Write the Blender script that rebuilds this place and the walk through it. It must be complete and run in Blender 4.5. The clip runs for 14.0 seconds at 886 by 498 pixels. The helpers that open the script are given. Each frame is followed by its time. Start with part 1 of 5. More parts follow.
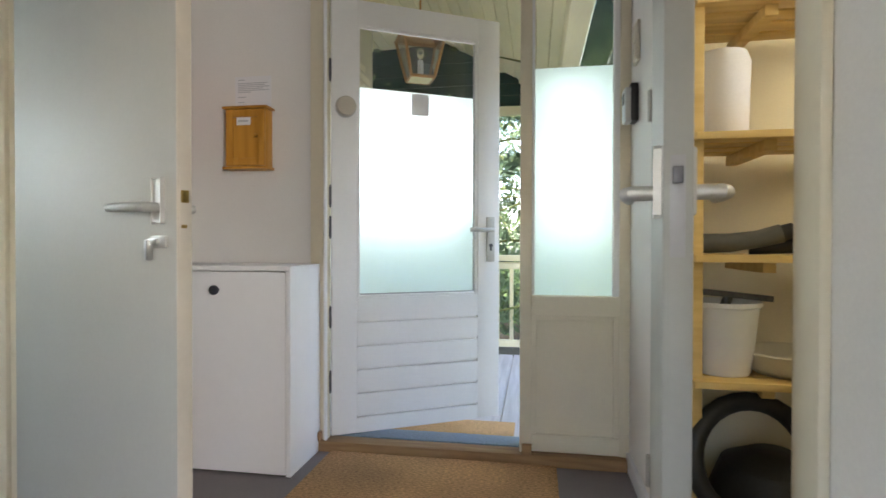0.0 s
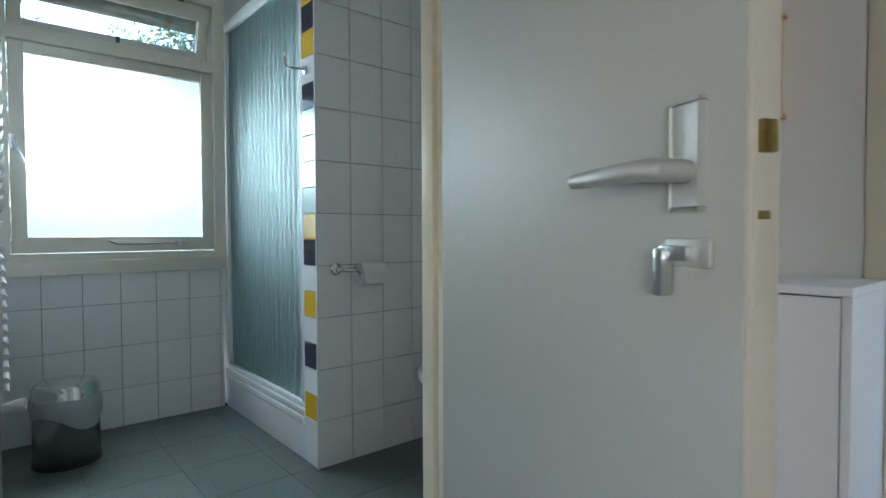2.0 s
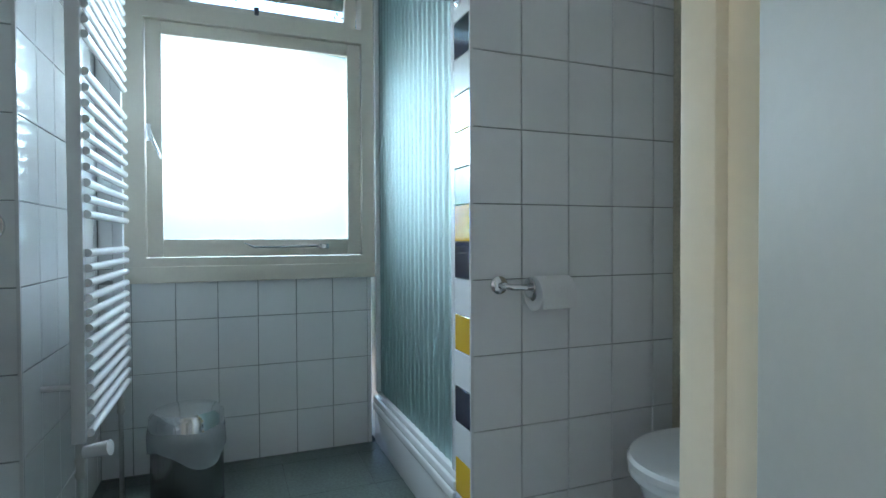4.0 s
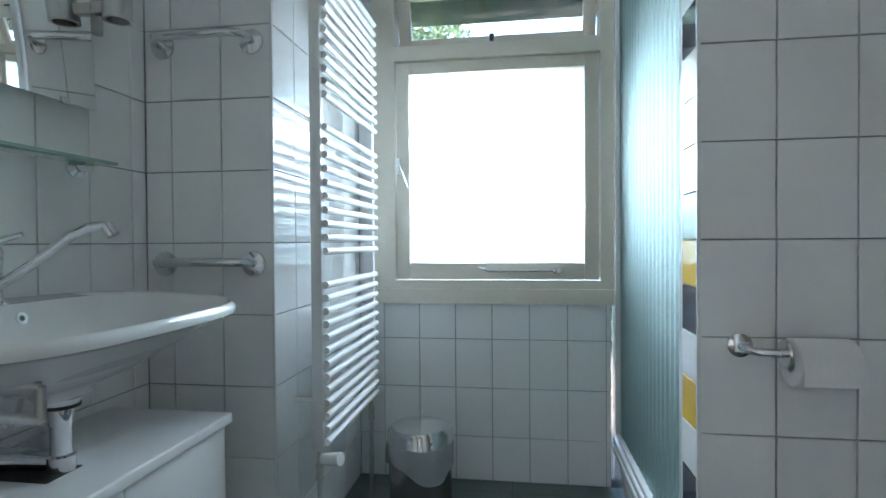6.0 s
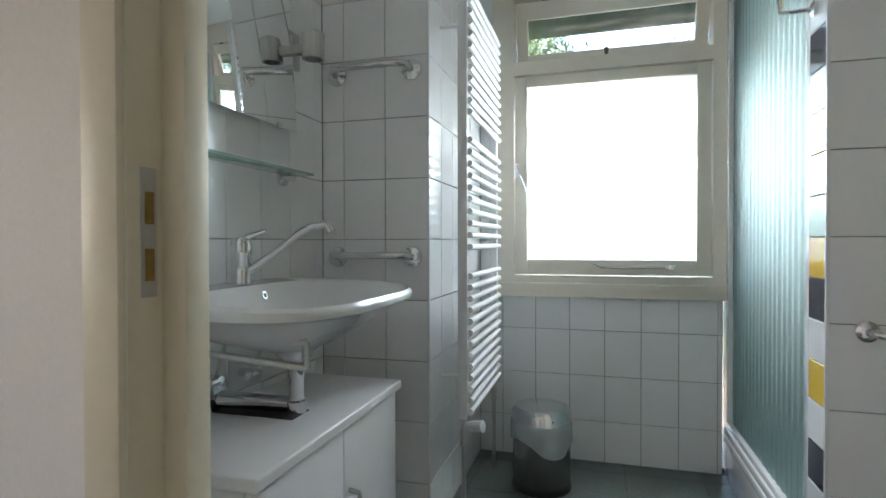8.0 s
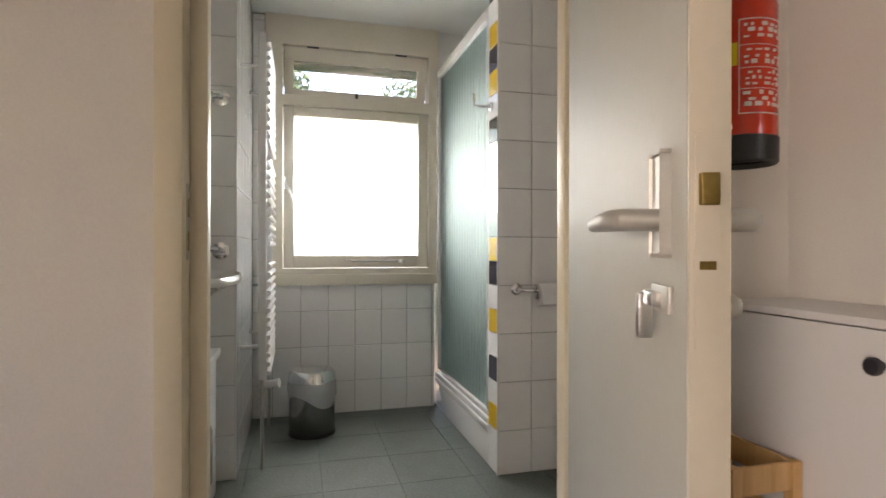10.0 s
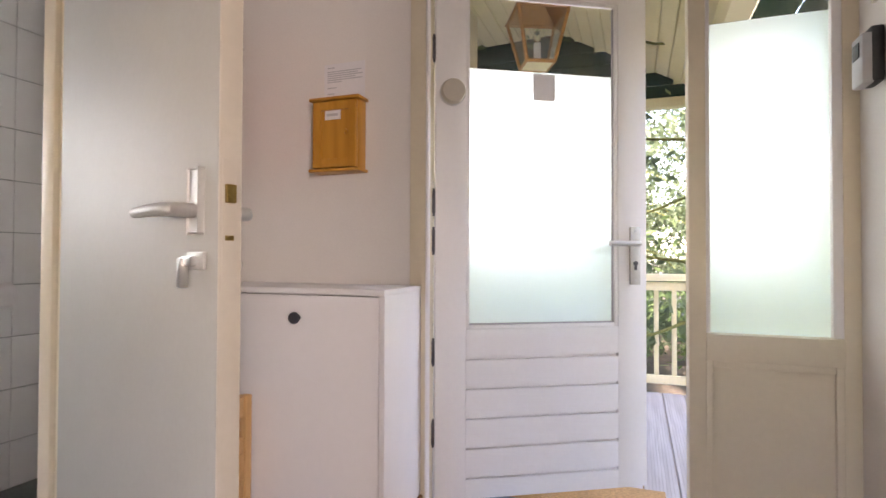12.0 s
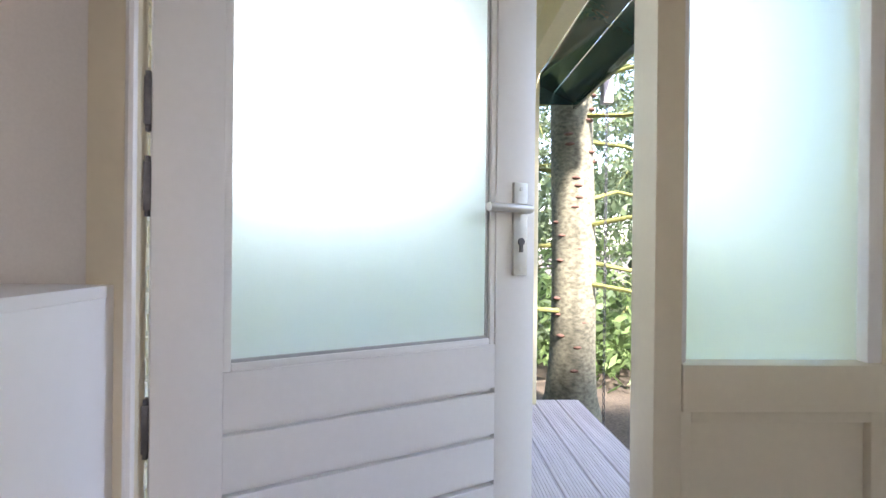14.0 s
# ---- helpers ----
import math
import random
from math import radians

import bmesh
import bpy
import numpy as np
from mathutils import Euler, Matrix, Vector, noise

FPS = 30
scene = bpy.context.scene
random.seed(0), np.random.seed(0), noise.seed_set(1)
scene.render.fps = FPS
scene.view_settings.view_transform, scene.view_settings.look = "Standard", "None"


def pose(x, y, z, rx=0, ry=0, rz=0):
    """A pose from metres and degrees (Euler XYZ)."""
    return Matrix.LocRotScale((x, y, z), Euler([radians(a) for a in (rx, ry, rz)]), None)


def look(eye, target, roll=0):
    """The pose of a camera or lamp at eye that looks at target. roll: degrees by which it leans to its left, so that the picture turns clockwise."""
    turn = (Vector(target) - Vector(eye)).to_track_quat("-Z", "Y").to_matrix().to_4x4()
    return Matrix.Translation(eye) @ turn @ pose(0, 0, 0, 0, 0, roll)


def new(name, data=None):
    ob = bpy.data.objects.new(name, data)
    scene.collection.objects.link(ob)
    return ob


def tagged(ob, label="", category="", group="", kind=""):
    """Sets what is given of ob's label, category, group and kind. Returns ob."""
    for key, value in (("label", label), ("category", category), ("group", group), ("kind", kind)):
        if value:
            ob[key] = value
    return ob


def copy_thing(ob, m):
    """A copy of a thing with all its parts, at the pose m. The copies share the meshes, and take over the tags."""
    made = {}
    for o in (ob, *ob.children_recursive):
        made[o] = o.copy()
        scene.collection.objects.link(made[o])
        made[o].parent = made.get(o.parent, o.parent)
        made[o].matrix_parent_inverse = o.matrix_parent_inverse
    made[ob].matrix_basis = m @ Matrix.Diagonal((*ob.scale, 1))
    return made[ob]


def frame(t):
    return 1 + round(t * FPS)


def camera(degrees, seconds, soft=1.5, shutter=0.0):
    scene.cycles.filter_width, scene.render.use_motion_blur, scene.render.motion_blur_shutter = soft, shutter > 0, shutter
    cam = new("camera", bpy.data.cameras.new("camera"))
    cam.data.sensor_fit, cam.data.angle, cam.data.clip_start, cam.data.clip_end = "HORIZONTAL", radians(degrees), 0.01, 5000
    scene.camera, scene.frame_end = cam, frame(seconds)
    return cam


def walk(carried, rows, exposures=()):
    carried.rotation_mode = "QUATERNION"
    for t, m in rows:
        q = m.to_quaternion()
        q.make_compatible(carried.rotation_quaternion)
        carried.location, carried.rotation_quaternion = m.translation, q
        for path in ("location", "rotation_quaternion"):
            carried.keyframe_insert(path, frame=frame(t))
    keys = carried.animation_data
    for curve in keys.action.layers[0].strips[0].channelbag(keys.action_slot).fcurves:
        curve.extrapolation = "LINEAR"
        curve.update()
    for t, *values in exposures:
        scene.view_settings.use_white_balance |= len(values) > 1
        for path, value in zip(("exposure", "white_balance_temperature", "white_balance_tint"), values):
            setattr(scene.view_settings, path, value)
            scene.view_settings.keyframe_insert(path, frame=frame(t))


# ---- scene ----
cam = camera(78.7, 14.0, shutter=0.15)
METRES, EYE, TILT, LEAN, TURN = 3.9, 1.0, 0.0, 0.0, 9.1
EXPOSURES = [(0.0, 3.6, 6650, 13), (1.0, 3.35, 6200, 11), (2.0, 3.2, 5850, 7), (4.5, 3.42, 5600, 6), (7.0, 3.65, 6150, 13),
             (9.5, 3.5, 7600, 20), (10.5, 3.75, 8200, 28), (11.5, 3.85, 7800, 31), (12.5, 3.75, 7050, 29), (13.0, 3.75, 7000, 31), (14.0, 3.48, 6600, 22)]
PATH = [
    (0, (0.245, -0.021, 0.95), (-0.094, 1.95, 0.929), 0.1),
    (0.5, (0.156, 0.101, 0.96), (-0.548, 1.972, 0.922), 0.0),
    (1, (0.01, 0.301, 0.978), (-1.066, 1.987, 0.928), -0.1),
    (1.5, (-0.177, 0.457, 0.975), (-1.512, 1.945, 0.915), -0.3),
    (2, (-0.393, 0.603, 0.973), (-1.92, 1.892, 0.916), -0.2),
    (2.2, (-0.492, 0.664, 0.975), (-2.071, 1.89, 0.918), -0.1),
    (4.3, (-1.085, 1.035, 0.958), (-2.974, 1.69, 0.922), -0.4),
    (4.5, (-1.119, 1.058, 0.967), (-3.028, 1.653, 0.931), -0.5),
    (5, (-1.172, 1.132, 1.006), (-3.144, 1.46, 0.972), -0.5),
    (5.5, (-1.182, 1.193, 1.038), (-3.182, 1.204, 1.007), -0.4),
    (6, (-1.144, 1.242, 1.058), (-3.123, 0.956, 1.03), -0.4),
    (6.5, (-1.106, 1.259, 1.068), (-3.041, 0.757, 1.04), -0.4),
    (7, (-1.062, 1.266, 1.061), (-2.936, 0.568, 1.033), -0.4),
    (7.2, (-1.039, 1.269, 1.055), (-2.892, 0.518, 1.033), -0.4),
    (8.2, (-0.79, 1.03, 1.045), (-2.713, 0.574, 1.02), -0.1),
    (8.75, (-0.60, 0.97, 1.035), (-2.57, 0.70, 1.01), 0.1),
    (9.3, (-0.429, 1.075, 1.02), (-2.407, 0.817, 0.997), 0.3),
    (9.5, (-0.346, 1.026, 1.011), (-2.344, 0.944, 0.996), 0.4),
    (10, (-0.16, 0.776, 1.004), (-2.092, 1.293, 1.004), 0.1),
    (10.5, (-0.035, 0.603, 1.01), (-1.75, 1.633, 1.026), 0.1),
    (11, (0.04, 0.476, 1.01), (-1.331, 1.932, 1.045), 0.2),
    (11.5, (0.053, 0.413, 0.987), (-0.934, 2.153, 1.019), 0.3),
    (11.8, (0.053, 0.428, 0.984), (-0.741, 2.264, 0.99), 0.3),
    (12, (0.035, 0.445, 0.958), (-0.643, 2.326, 0.992), 0.2),
    (12.5, (-0.004, 0.555, 0.952), (-0.421, 2.511, 0.985), 0.2),
    (13, (-0.054, 0.77, 0.959), (-0.246, 2.761, 0.971), 0.2),
    (13.5, (-0.108, 1.035, 0.921), (-0.188, 3.033, 0.943), 0.3),
    (14, (-0.202, 1.358, 0.923), (-0.131, 3.357, 0.92), 0.6),
]
walk(cam, [(t, look(eye, target, roll)) for t, eye, target, roll in PATH], EXPOSURES)

# ---------------------------------------------------------------- light
world = bpy.data.worlds.new("world")
scene.world = world
world.use_nodes = True
wn = world.node_tree.nodes
sky = wn.new("ShaderNodeTexSky")
sky.sky_type, sky.sun_disc = "NISHITA", False
SUN_ELEVATION, SUN_ROTATION = radians(46), radians(164)
sky.sun_elevation, sky.sun_rotation = SUN_ELEVATION, SUN_ROTATION
wn["Background"].inputs["Strength"].default_value = 0.15
world.node_tree.links.new(sky.outputs["Color"], wn["Background"].inputs["Color"])
sun = new("sun", bpy.data.lights.new("sun", "SUN"))
sun.data.energy, sun.data.angle, sun.data.color = 3.6, radians(6), (1.0, 0.95, 0.88)
sun.matrix_world = look((2.2, -7.5, 8.0), (0, 0, 0))


def area_lamp(name, place, target, wide, high, watts, colour):
    lamp = new(name, bpy.data.lights.new(name, "AREA"))
    lamp.data.shape, lamp.data.size, lamp.data.size_y = "RECTANGLE", wide, high
    lamp.data.energy, lamp.data.color = watts, colour
    lamp.matrix_world = look(place, target)
    return lamp


# fill lamps added behind and beside the hall, their sources out of view
area_lamp("hall_rear_fill", (-0.4, -2.48, 1.28), (-0.4, 0, 1.28), 0.95, 0.7, 0.6, (1.0, 0.96, 0.92))
# second fill, shining in from a room added out of view
area_lamp("hall_side_fill", (3.16, -3.2, 1.4), (-1.0, 1.9, 1.2), 1.35, 1.15, 15.0, (1.0, 0.96, 0.92))
# warm fill added for the cupboard, which shows no source of its own
area_lamp("cupboard_fill", (1.71, 1.15, 1.85), (0.9, 1.6, 1.2), 0.6, 0.6, 0.75, (1.0, 0.88, 0.58))
# lamps outside the glazed fronts stand in for daylight of the sky
area_lamp("bathroom_window_daylight", (-3.74, 1.04, 1.50), (-2.9, 0.98, 1.1), 0.72, 0.5, 1.2, (0.93, 0.98, 1.0))
area_lamp("side_light_daylight", (0.41, 2.66, 1.36), (0.41, 2.0, 1.30), 0.34, 0.8, 0.10, (0.95, 0.98, 1.0))
area_lamp("front_door_daylight", (-0.49, 2.95, 1.40), (-0.21, 2.45, 1.36), 0.75, 0.55, 0.5, (0.95, 0.98, 1.0))


# ---------------------------------------------------------------- materials
def material(name, colour, rough=0.5, metal=0.0, grain=0.0, scale=40.0, stain=0.0, bump=0.0, coat=0.0, spec=0.5,
             random_value=0.0, stretch=(1, 1, 1), transmission=0.0, ior=1.45, alpha=1.0):
    m = bpy.data.materials.new(name)
    m.use_nodes = True
    t = m.node_tree
    n, l = t.nodes, t.links
    b = n["Principled BSDF"]
    b.inputs["Roughness"].default_value, b.inputs["Metallic"].default_value = rough, metal
    b.inputs["Coat Weight"].default_value = coat
    b.inputs["Specular IOR Level"].default_value = spec
    b.inputs["Transmission Weight"].default_value, b.inputs["IOR"].default_value = transmission, ior
    b.inputs["Alpha"].default_value = alpha
    b.inputs["Base Color"].default_value = (*colour, 1)
    if grain or stain or bump or random_value:
        co, mp = n.new("ShaderNodeTexCoord"), n.new("ShaderNodeMapping")
        mp.inputs["Scale"].default_value = stretch
        l.new(co.outputs["Object"], mp.inputs["Vector"])
        fine, broad = n.new("ShaderNodeTexNoise"), n.new("ShaderNodeTexNoise")
        fine.inputs["Scale"].default_value, fine.inputs["Detail"].default_value = scale, 6
        broad.inputs["Scale"].default_value, broad.inputs["Detail"].default_value = 2.3, 3
        l.new(mp.outputs["Vector"], fine.inputs["Vector"])
        l.new(co.outputs["Object"], broad.inputs["Vector"])
        total = None
        for tex, amount in ((fine, grain), (broad, stain)):
            r = n.new("ShaderNodeMapRange")
            r.inputs["From Min"].default_value, r.inputs["From Max"].default_value = 0.3, 0.7
            r.inputs["To Min"].default_value, r.inputs["To Max"].default_value = 1 - amount, 1 + amount * 0.6
            l.new(tex.outputs["Fac"], r.inputs["Value"])
            if total is None:
                total = r.outputs["Result"]
            else:
                mul = n.new("ShaderNodeMath")
                mul.operation = "MULTIPLY"
                l.new(total, mul.inputs[0]), l.new(r.outputs["Result"], mul.inputs[1])
                total = mul.outputs["Value"]
        if random_value:
            info, r, mul = n.new("ShaderNodeObjectInfo"), n.new("ShaderNodeMapRange"), n.new("ShaderNodeMath")
            r.inputs["To Min"].default_value, r.inputs["To Max"].default_value = 1 - random_value, 1 + random_value
            l.new(info.outputs["Random"], r.inputs["Value"])
            mul.operation = "MULTIPLY"
            l.new(total, mul.inputs[0]), l.new(r.outputs["Result"], mul.inputs[1])
            total = mul.outputs["Value"]
        hsv = n.new("ShaderNodeHueSaturation")
        hsv.inputs["Color"].default_value = (*colour, 1)
        l.new(total, hsv.inputs["Value"])
        l.new(hsv.outputs["Color"], b.inputs["Base Color"])
        if bump:
            bp = n.new("ShaderNodeBump")
            bp.inputs["Strength"].default_value, bp.inputs["Distance"].default_value = bump, 0.002
            l.new(fine.outputs["Fac"], bp.inputs["Height"])
            l.new(bp.outputs["Normal"], b.inputs["Normal"])
    return m


def wood(name, light, dark, scale=9.0, rough=0.45, stretch=(1, 1, 0.08)):
    """Wood with long grain along the stretched axis."""
    m = material(name, light, rough)
    n, l = m.node_tree.nodes, m.node_tree.links
    co, mp, tex, ramp, bp = (n.new("ShaderNode" + k) for k in ("TexCoord", "Mapping", "TexNoise", "ValToRGB", "Bump"))
    mp.inputs["Scale"].default_value = stretch
    tex.inputs["Scale"].default_value, tex.inputs["Detail"].default_value = scale * 6, 5
    tex.inputs["Distortion"].default_value = 0.6
    ramp.color_ramp.elements[0].color, ramp.color_ramp.elements[1].color = (*dark, 1), (*light, 1)
    ramp.color_ramp.elements[0].position, ramp.color_ramp.elements[1].position = 0.3, 0.65
    l.new(co.outputs["Object"], mp.inputs["Vector"]), l.new(mp.outputs["Vector"], tex.inputs["Vector"])
    l.new(tex.outputs["Fac"], ramp.inputs["Fac"]), l.new(ramp.outputs["Color"], n["Principled BSDF"].inputs["Base Color"])
    bp.inputs["Strength"].default_value, bp.inputs["Distance"].default_value = 0.15, 0.001
    l.new(tex.outputs["Fac"], bp.inputs["Height"]), l.new(bp.outputs["Normal"], n["Principled BSDF"].inputs["Normal"])
    return m


def glass(name, colour, rough, ior=1.45):
    return material(name, colour, rough, transmission=1.0, ior=ior)


WALL = material("hall_wall_paint", (0.80, 0.77, 0.73), 0.6, grain=0.03, scale=180, stain=0.03, bump=0.12)
CEILING = material("ceiling_paint", (0.78, 0.78, 0.77), 0.7, grain=0.02, scale=120, stain=0.03, bump=0.1)
CREAM = material("cream_frame_paint", (0.74, 0.67, 0.52), 0.38, grain=0.02, scale=60, stain=0.05, bump=0.05)
WHITE = material("white_door_paint", (0.84, 0.83, 0.82), 0.35, grain=0.015, scale=60, stain=0.02, bump=0.04)
# off-white door paint darkened evenly, with the leaf's shade put into the colour
DOOR = material("shaded_door_paint", (0.40, 0.40, 0.365), 0.52, grain=0.02, scale=90, stain=0.04, bump=0.05)
BATHFRAME = material("bathroom_frame_paint", (0.80, 0.74, 0.64), 0.4, grain=0.02, scale=70, stain=0.04, bump=0.05)
TILE = material("glazed_wall_tile", (0.86, 0.865, 0.87), 0.12, grain=0.01, scale=60, stain=0.02, random_value=0.02, coat=0.4)
TILE_YELLOW = material("yellow_glazed_tile", (0.80, 0.50, 0.03), 0.15, stain=0.08, random_value=0.06, coat=0.4)
TILE_NAVY = material("navy_glazed_tile", (0.022, 0.026, 0.06), 0.12, stain=0.08, random_value=0.06, coat=0.4)
TILE_GREEN = material("green_glazed_tile", (0.25, 0.37, 0.27), 0.15, stain=0.08, random_value=0.06, coat=0.4)
GROUT = material("grey_grout", (0.36, 0.37, 0.38), 0.9, grain=0.2, scale=200, stain=0.15, bump=0.3)
BATHFLOOR = material("green_grey_floor_tile", (0.135, 0.165, 0.155), 0.42, grain=0.25, scale=90, stain=0.25, bump=0.25, random_value=0.05)
FLOORGROUT = material("floor_grout", (0.045, 0.055, 0.052), 0.9, grain=0.2, scale=150, stain=0.2)
HALLFLOOR = material("mauve_floor_covering", (0.20, 0.17, 0.175), 0.45, grain=0.12, scale=220, stain=0.1, bump=0.15)
CREAMWALL = material("cream_cupboard_paint", (0.80, 0.75, 0.60), 0.6, grain=0.03, scale=150, stain=0.03, bump=0.1)
CABINET = material("white_laminate", (0.84, 0.83, 0.84), 0.3, grain=0.01, scale=40, stain=0.02, bump=0.02)
CERAMIC = material("white_ceramic", (0.82, 0.82, 0.83), 0.08, stain=0.015, grain=0.005, coat=0.6)
CHROME = material("chrome", (0.75, 0.76, 0.78), 0.12, metal=1.0, grain=0.04, scale=60, stain=0.05)
STEEL = material("brushed_steel", (0.55, 0.55, 0.54), 0.28, metal=1.0, grain=0.1, scale=120, stretch=(1, 1, 0.05), stain=0.05)
DARKSTEEL = material("dark_brushed_steel", (0.30, 0.30, 0.30), 0.24, metal=1.0, grain=0.1, scale=120, stretch=(1, 1, 0.05), stain=0.08)
NICKEL = material("satin_nickel", (0.56, 0.55, 0.52), 0.48, metal=0.65, grain=0.05, scale=80, stain=0.05)
BRASS = material("aged_brass", (0.35, 0.24, 0.08), 0.4, metal=1.0, grain=0.2, scale=80, stain=0.2)
IRON = material("dark_hinge_iron", (0.12, 0.12, 0.13), 0.45, metal=0.8, grain=0.2, scale=80)
ENAMEL = material("white_radiator_enamel", (0.82, 0.82, 0.83), 0.22, grain=0.01, scale=50, stain=0.015, coat=0.3)
RED = material("red_enamel", (0.72, 0.045, 0.015), 0.22, grain=0.03, scale=60, stain=0.04, coat=0.5)
YELLOW = material("yellow_sticker", (0.85, 0.65, 0.01), 0.4, stain=0.05, grain=0.02)
PRINT = material("white_print", (0.85, 0.72, 0.68), 0.4, grain=0.03, scale=80)
BLACK = material("black_rubber", (0.02, 0.022, 0.024), 0.45, grain=0.2, scale=120, stain=0.1, bump=0.1)
KNOB = material("dark_knob", (0.035, 0.036, 0.045), 0.3, grain=0.1, scale=60)
PAPER = material("white_paper", (0.80, 0.79, 0.80), 0.8, grain=0.03, scale=150, stain=0.03, bump=0.1)
INK = material("grey_print", (0.55, 0.55, 0.57), 0.8, grain=0.1, scale=60)
HONEY = wood("honey_varnished_pine", (0.60, 0.29, 0.045), (0.46, 0.20, 0.025), 5, 0.35)
PINE = wood("pale_pine", (0.72, 0.46, 0.22), (0.58, 0.34, 0.14), 5, 0.5)
SHELFWOOD = wood("yellow_pine_shelf", (0.74, 0.54, 0.22), (0.62, 0.42, 0.15), 5, 0.5, (0.08, 1, 1))
SILLWOOD = wood("worn_oak_sill", (0.40, 0.24, 0.11), (0.24, 0.13, 0.06), 5, 0.6, (0.08, 1, 1))
COIR = material("coir_mat", (0.56, 0.32, 0.145), 0.95, grain=0.5, scale=75, stain=0.3, bump=1.0, stretch=(1, 2.2, 1))
STONE = material("blue_stone_threshold", (0.20, 0.25, 0.30), 0.5, grain=0.2, scale=90, stain=0.1, bump=0.1)
DECK = wood("weathered_decking", (0.70, 0.65, 0.65), (0.54, 0.49, 0.49), 5, 0.6, (1, 0.06, 1))
PORCHCREAM = material("cream_porch_boards", (0.82, 0.74, 0.50), 0.5, grain=0.04, scale=60, stain=0.06, bump=0.08)
GREENBOARD = material("dark_green_board", (0.018, 0.045, 0.042), 0.12, grain=0.1, scale=60, stain=0.1)
GUTTER = material("grey_gutter", (0.42, 0.39, 0.40), 0.35, grain=0.05, scale=50, stain=0.1)
BRICKPAINT = material("cream_painted_brick", (0.80, 0.74, 0.58), 0.75, grain=0.06, scale=90, stain=0.08, bump=0.3, random_value=0.05)
MORTAR = material("cream_mortar", (0.62, 0.57, 0.45), 0.9, grain=0.15, scale=120, stain=0.1)
COPPER = material("copper_lantern", (0.52, 0.27, 0.10), 0.35, metal=0.85, grain=0.2, scale=60, stain=0.2)
BARK = material("mossy_bark", (0.14, 0.138, 0.098), 0.95, grain=0.55, scale=30, stain=0.35, bump=1.0, stretch=(1, 1, 1.6))
KNOT = material("branch_scar", (0.10, 0.055, 0.04), 0.9, grain=0.3, scale=60)
TWIG = material("green_twig", (0.16, 0.17, 0.05), 0.85, grain=0.3, scale=50, stain=0.2)
SOIL = material("forest_soil", (0.085, 0.068, 0.048), 0.95, grain=0.5, scale=60, stain=0.35, bump=0.8)
GREY_PLASTIC = material("grey_plastic", (0.42, 0.42, 0.43), 0.35, grain=0.04, scale=60, stain=0.03)
SWITCH = material("cream_plastic", (0.60, 0.55, 0.45), 0.4, grain=0.02, scale=60)
BEIGE = material("beige_plastic", (0.52, 0.47, 0.39), 0.45, grain=0.03, scale=60, stain=0.04)
BAG = material("thin_plastic_bag", (0.80, 0.83, 0.85), 0.2, transmission=0.55, ior=1.1, grain=0.03, scale=40)
FROST = glass("frosted_glass", (0.84, 0.96, 0.96), 0.85, 1.42)
CLEAR = glass("clear_glass", (0.97, 0.99, 0.98), 0.0)
SHOWERGLASS = glass("ribbed_shower_glass", (0.48, 0.62, 0.62), 0.62, 1.2)
SHELFGLASS = material("green_edge_glass", (0.60, 0.85, 0.79), 0.08, transmission=0.55, ior=1.3, grain=0.01)
MIRROR = material("mirror_silver", (0.88, 0.90, 0.90), 0.01, metal=1.0)


def leaf_material(name, colour):
    m = bpy.data.materials.new(name)
    m.use_nodes = True
    n, l = m.node_tree.nodes, m.node_tree.links
    b, geo, r, hsv, tr, mix = n["Principled BSDF"], *(n.new("ShaderNode" + k) for k in ("NewGeometry", "MapRange", "HueSaturation", "BsdfTranslucent", "MixShader"))
    b.inputs["Roughness"].default_value = 0.6
    r.inputs["To Min"].default_value, r.inputs["To Max"].default_value = 0.55, 1.6
    hsv.inputs["Color"].default_value = (*colour, 1)
    l.new(geo.outputs["Random Per Island"], r.inputs["Value"]), l.new(r.outputs["Result"], hsv.inputs["Value"])
    l.new(hsv.outputs["Color"], b.inputs["Base Color"]), l.new(hsv.outputs["Color"], tr.inputs["Color"])
    mix.inputs["Fac"].default_value = 0.45
    l.new(b.outputs["BSDF"], mix.inputs[1]), l.new(tr.outputs["BSDF"], mix.inputs[2])
    l.new(mix.outputs["Shader"], n["Material Output"].inputs["Surface"])
    return m


LEAF = leaf_material("spruce_needles", (0.11, 0.155, 0.08))
LEAF2 = leaf_material("broad_leaves", (0.13, 0.20, 0.07))


# ---------------------------------------------------------------- mesh helpers
def finish(bm, name, mat, smooth=False):
    bmesh.ops.recalc_face_normals(bm, faces=bm.faces)
    me = bpy.data.meshes.new(name)
    bm.to_mesh(me)
    bm.free()
    me.materials.append(mat)
    if smooth:
        me.polygons.foreach_set("use_smooth", [True] * len(me.polygons))
        me.set_sharp_from_angle(angle=radians(40))
    return me


def part(name, bm, mat, parent=None, label="", smooth=True):
    ob = new(name, finish(bm, name, mat, smooth))
    ob.parent = parent
    return tagged(ob, label) if label else ob


def thing(name, bm, mat, label, category, kind="", smooth=True, group=""):
    return tagged(part(name, bm, mat, None, "", smooth), label, category, group, kind)


def empty(name, label, category, m=None, kind="", group=""):
    ob = new(name)
    ob.empty_display_size = 0.05
    if m is not None:
        ob.matrix_world = m
    return tagged(ob, label, category, group, kind)


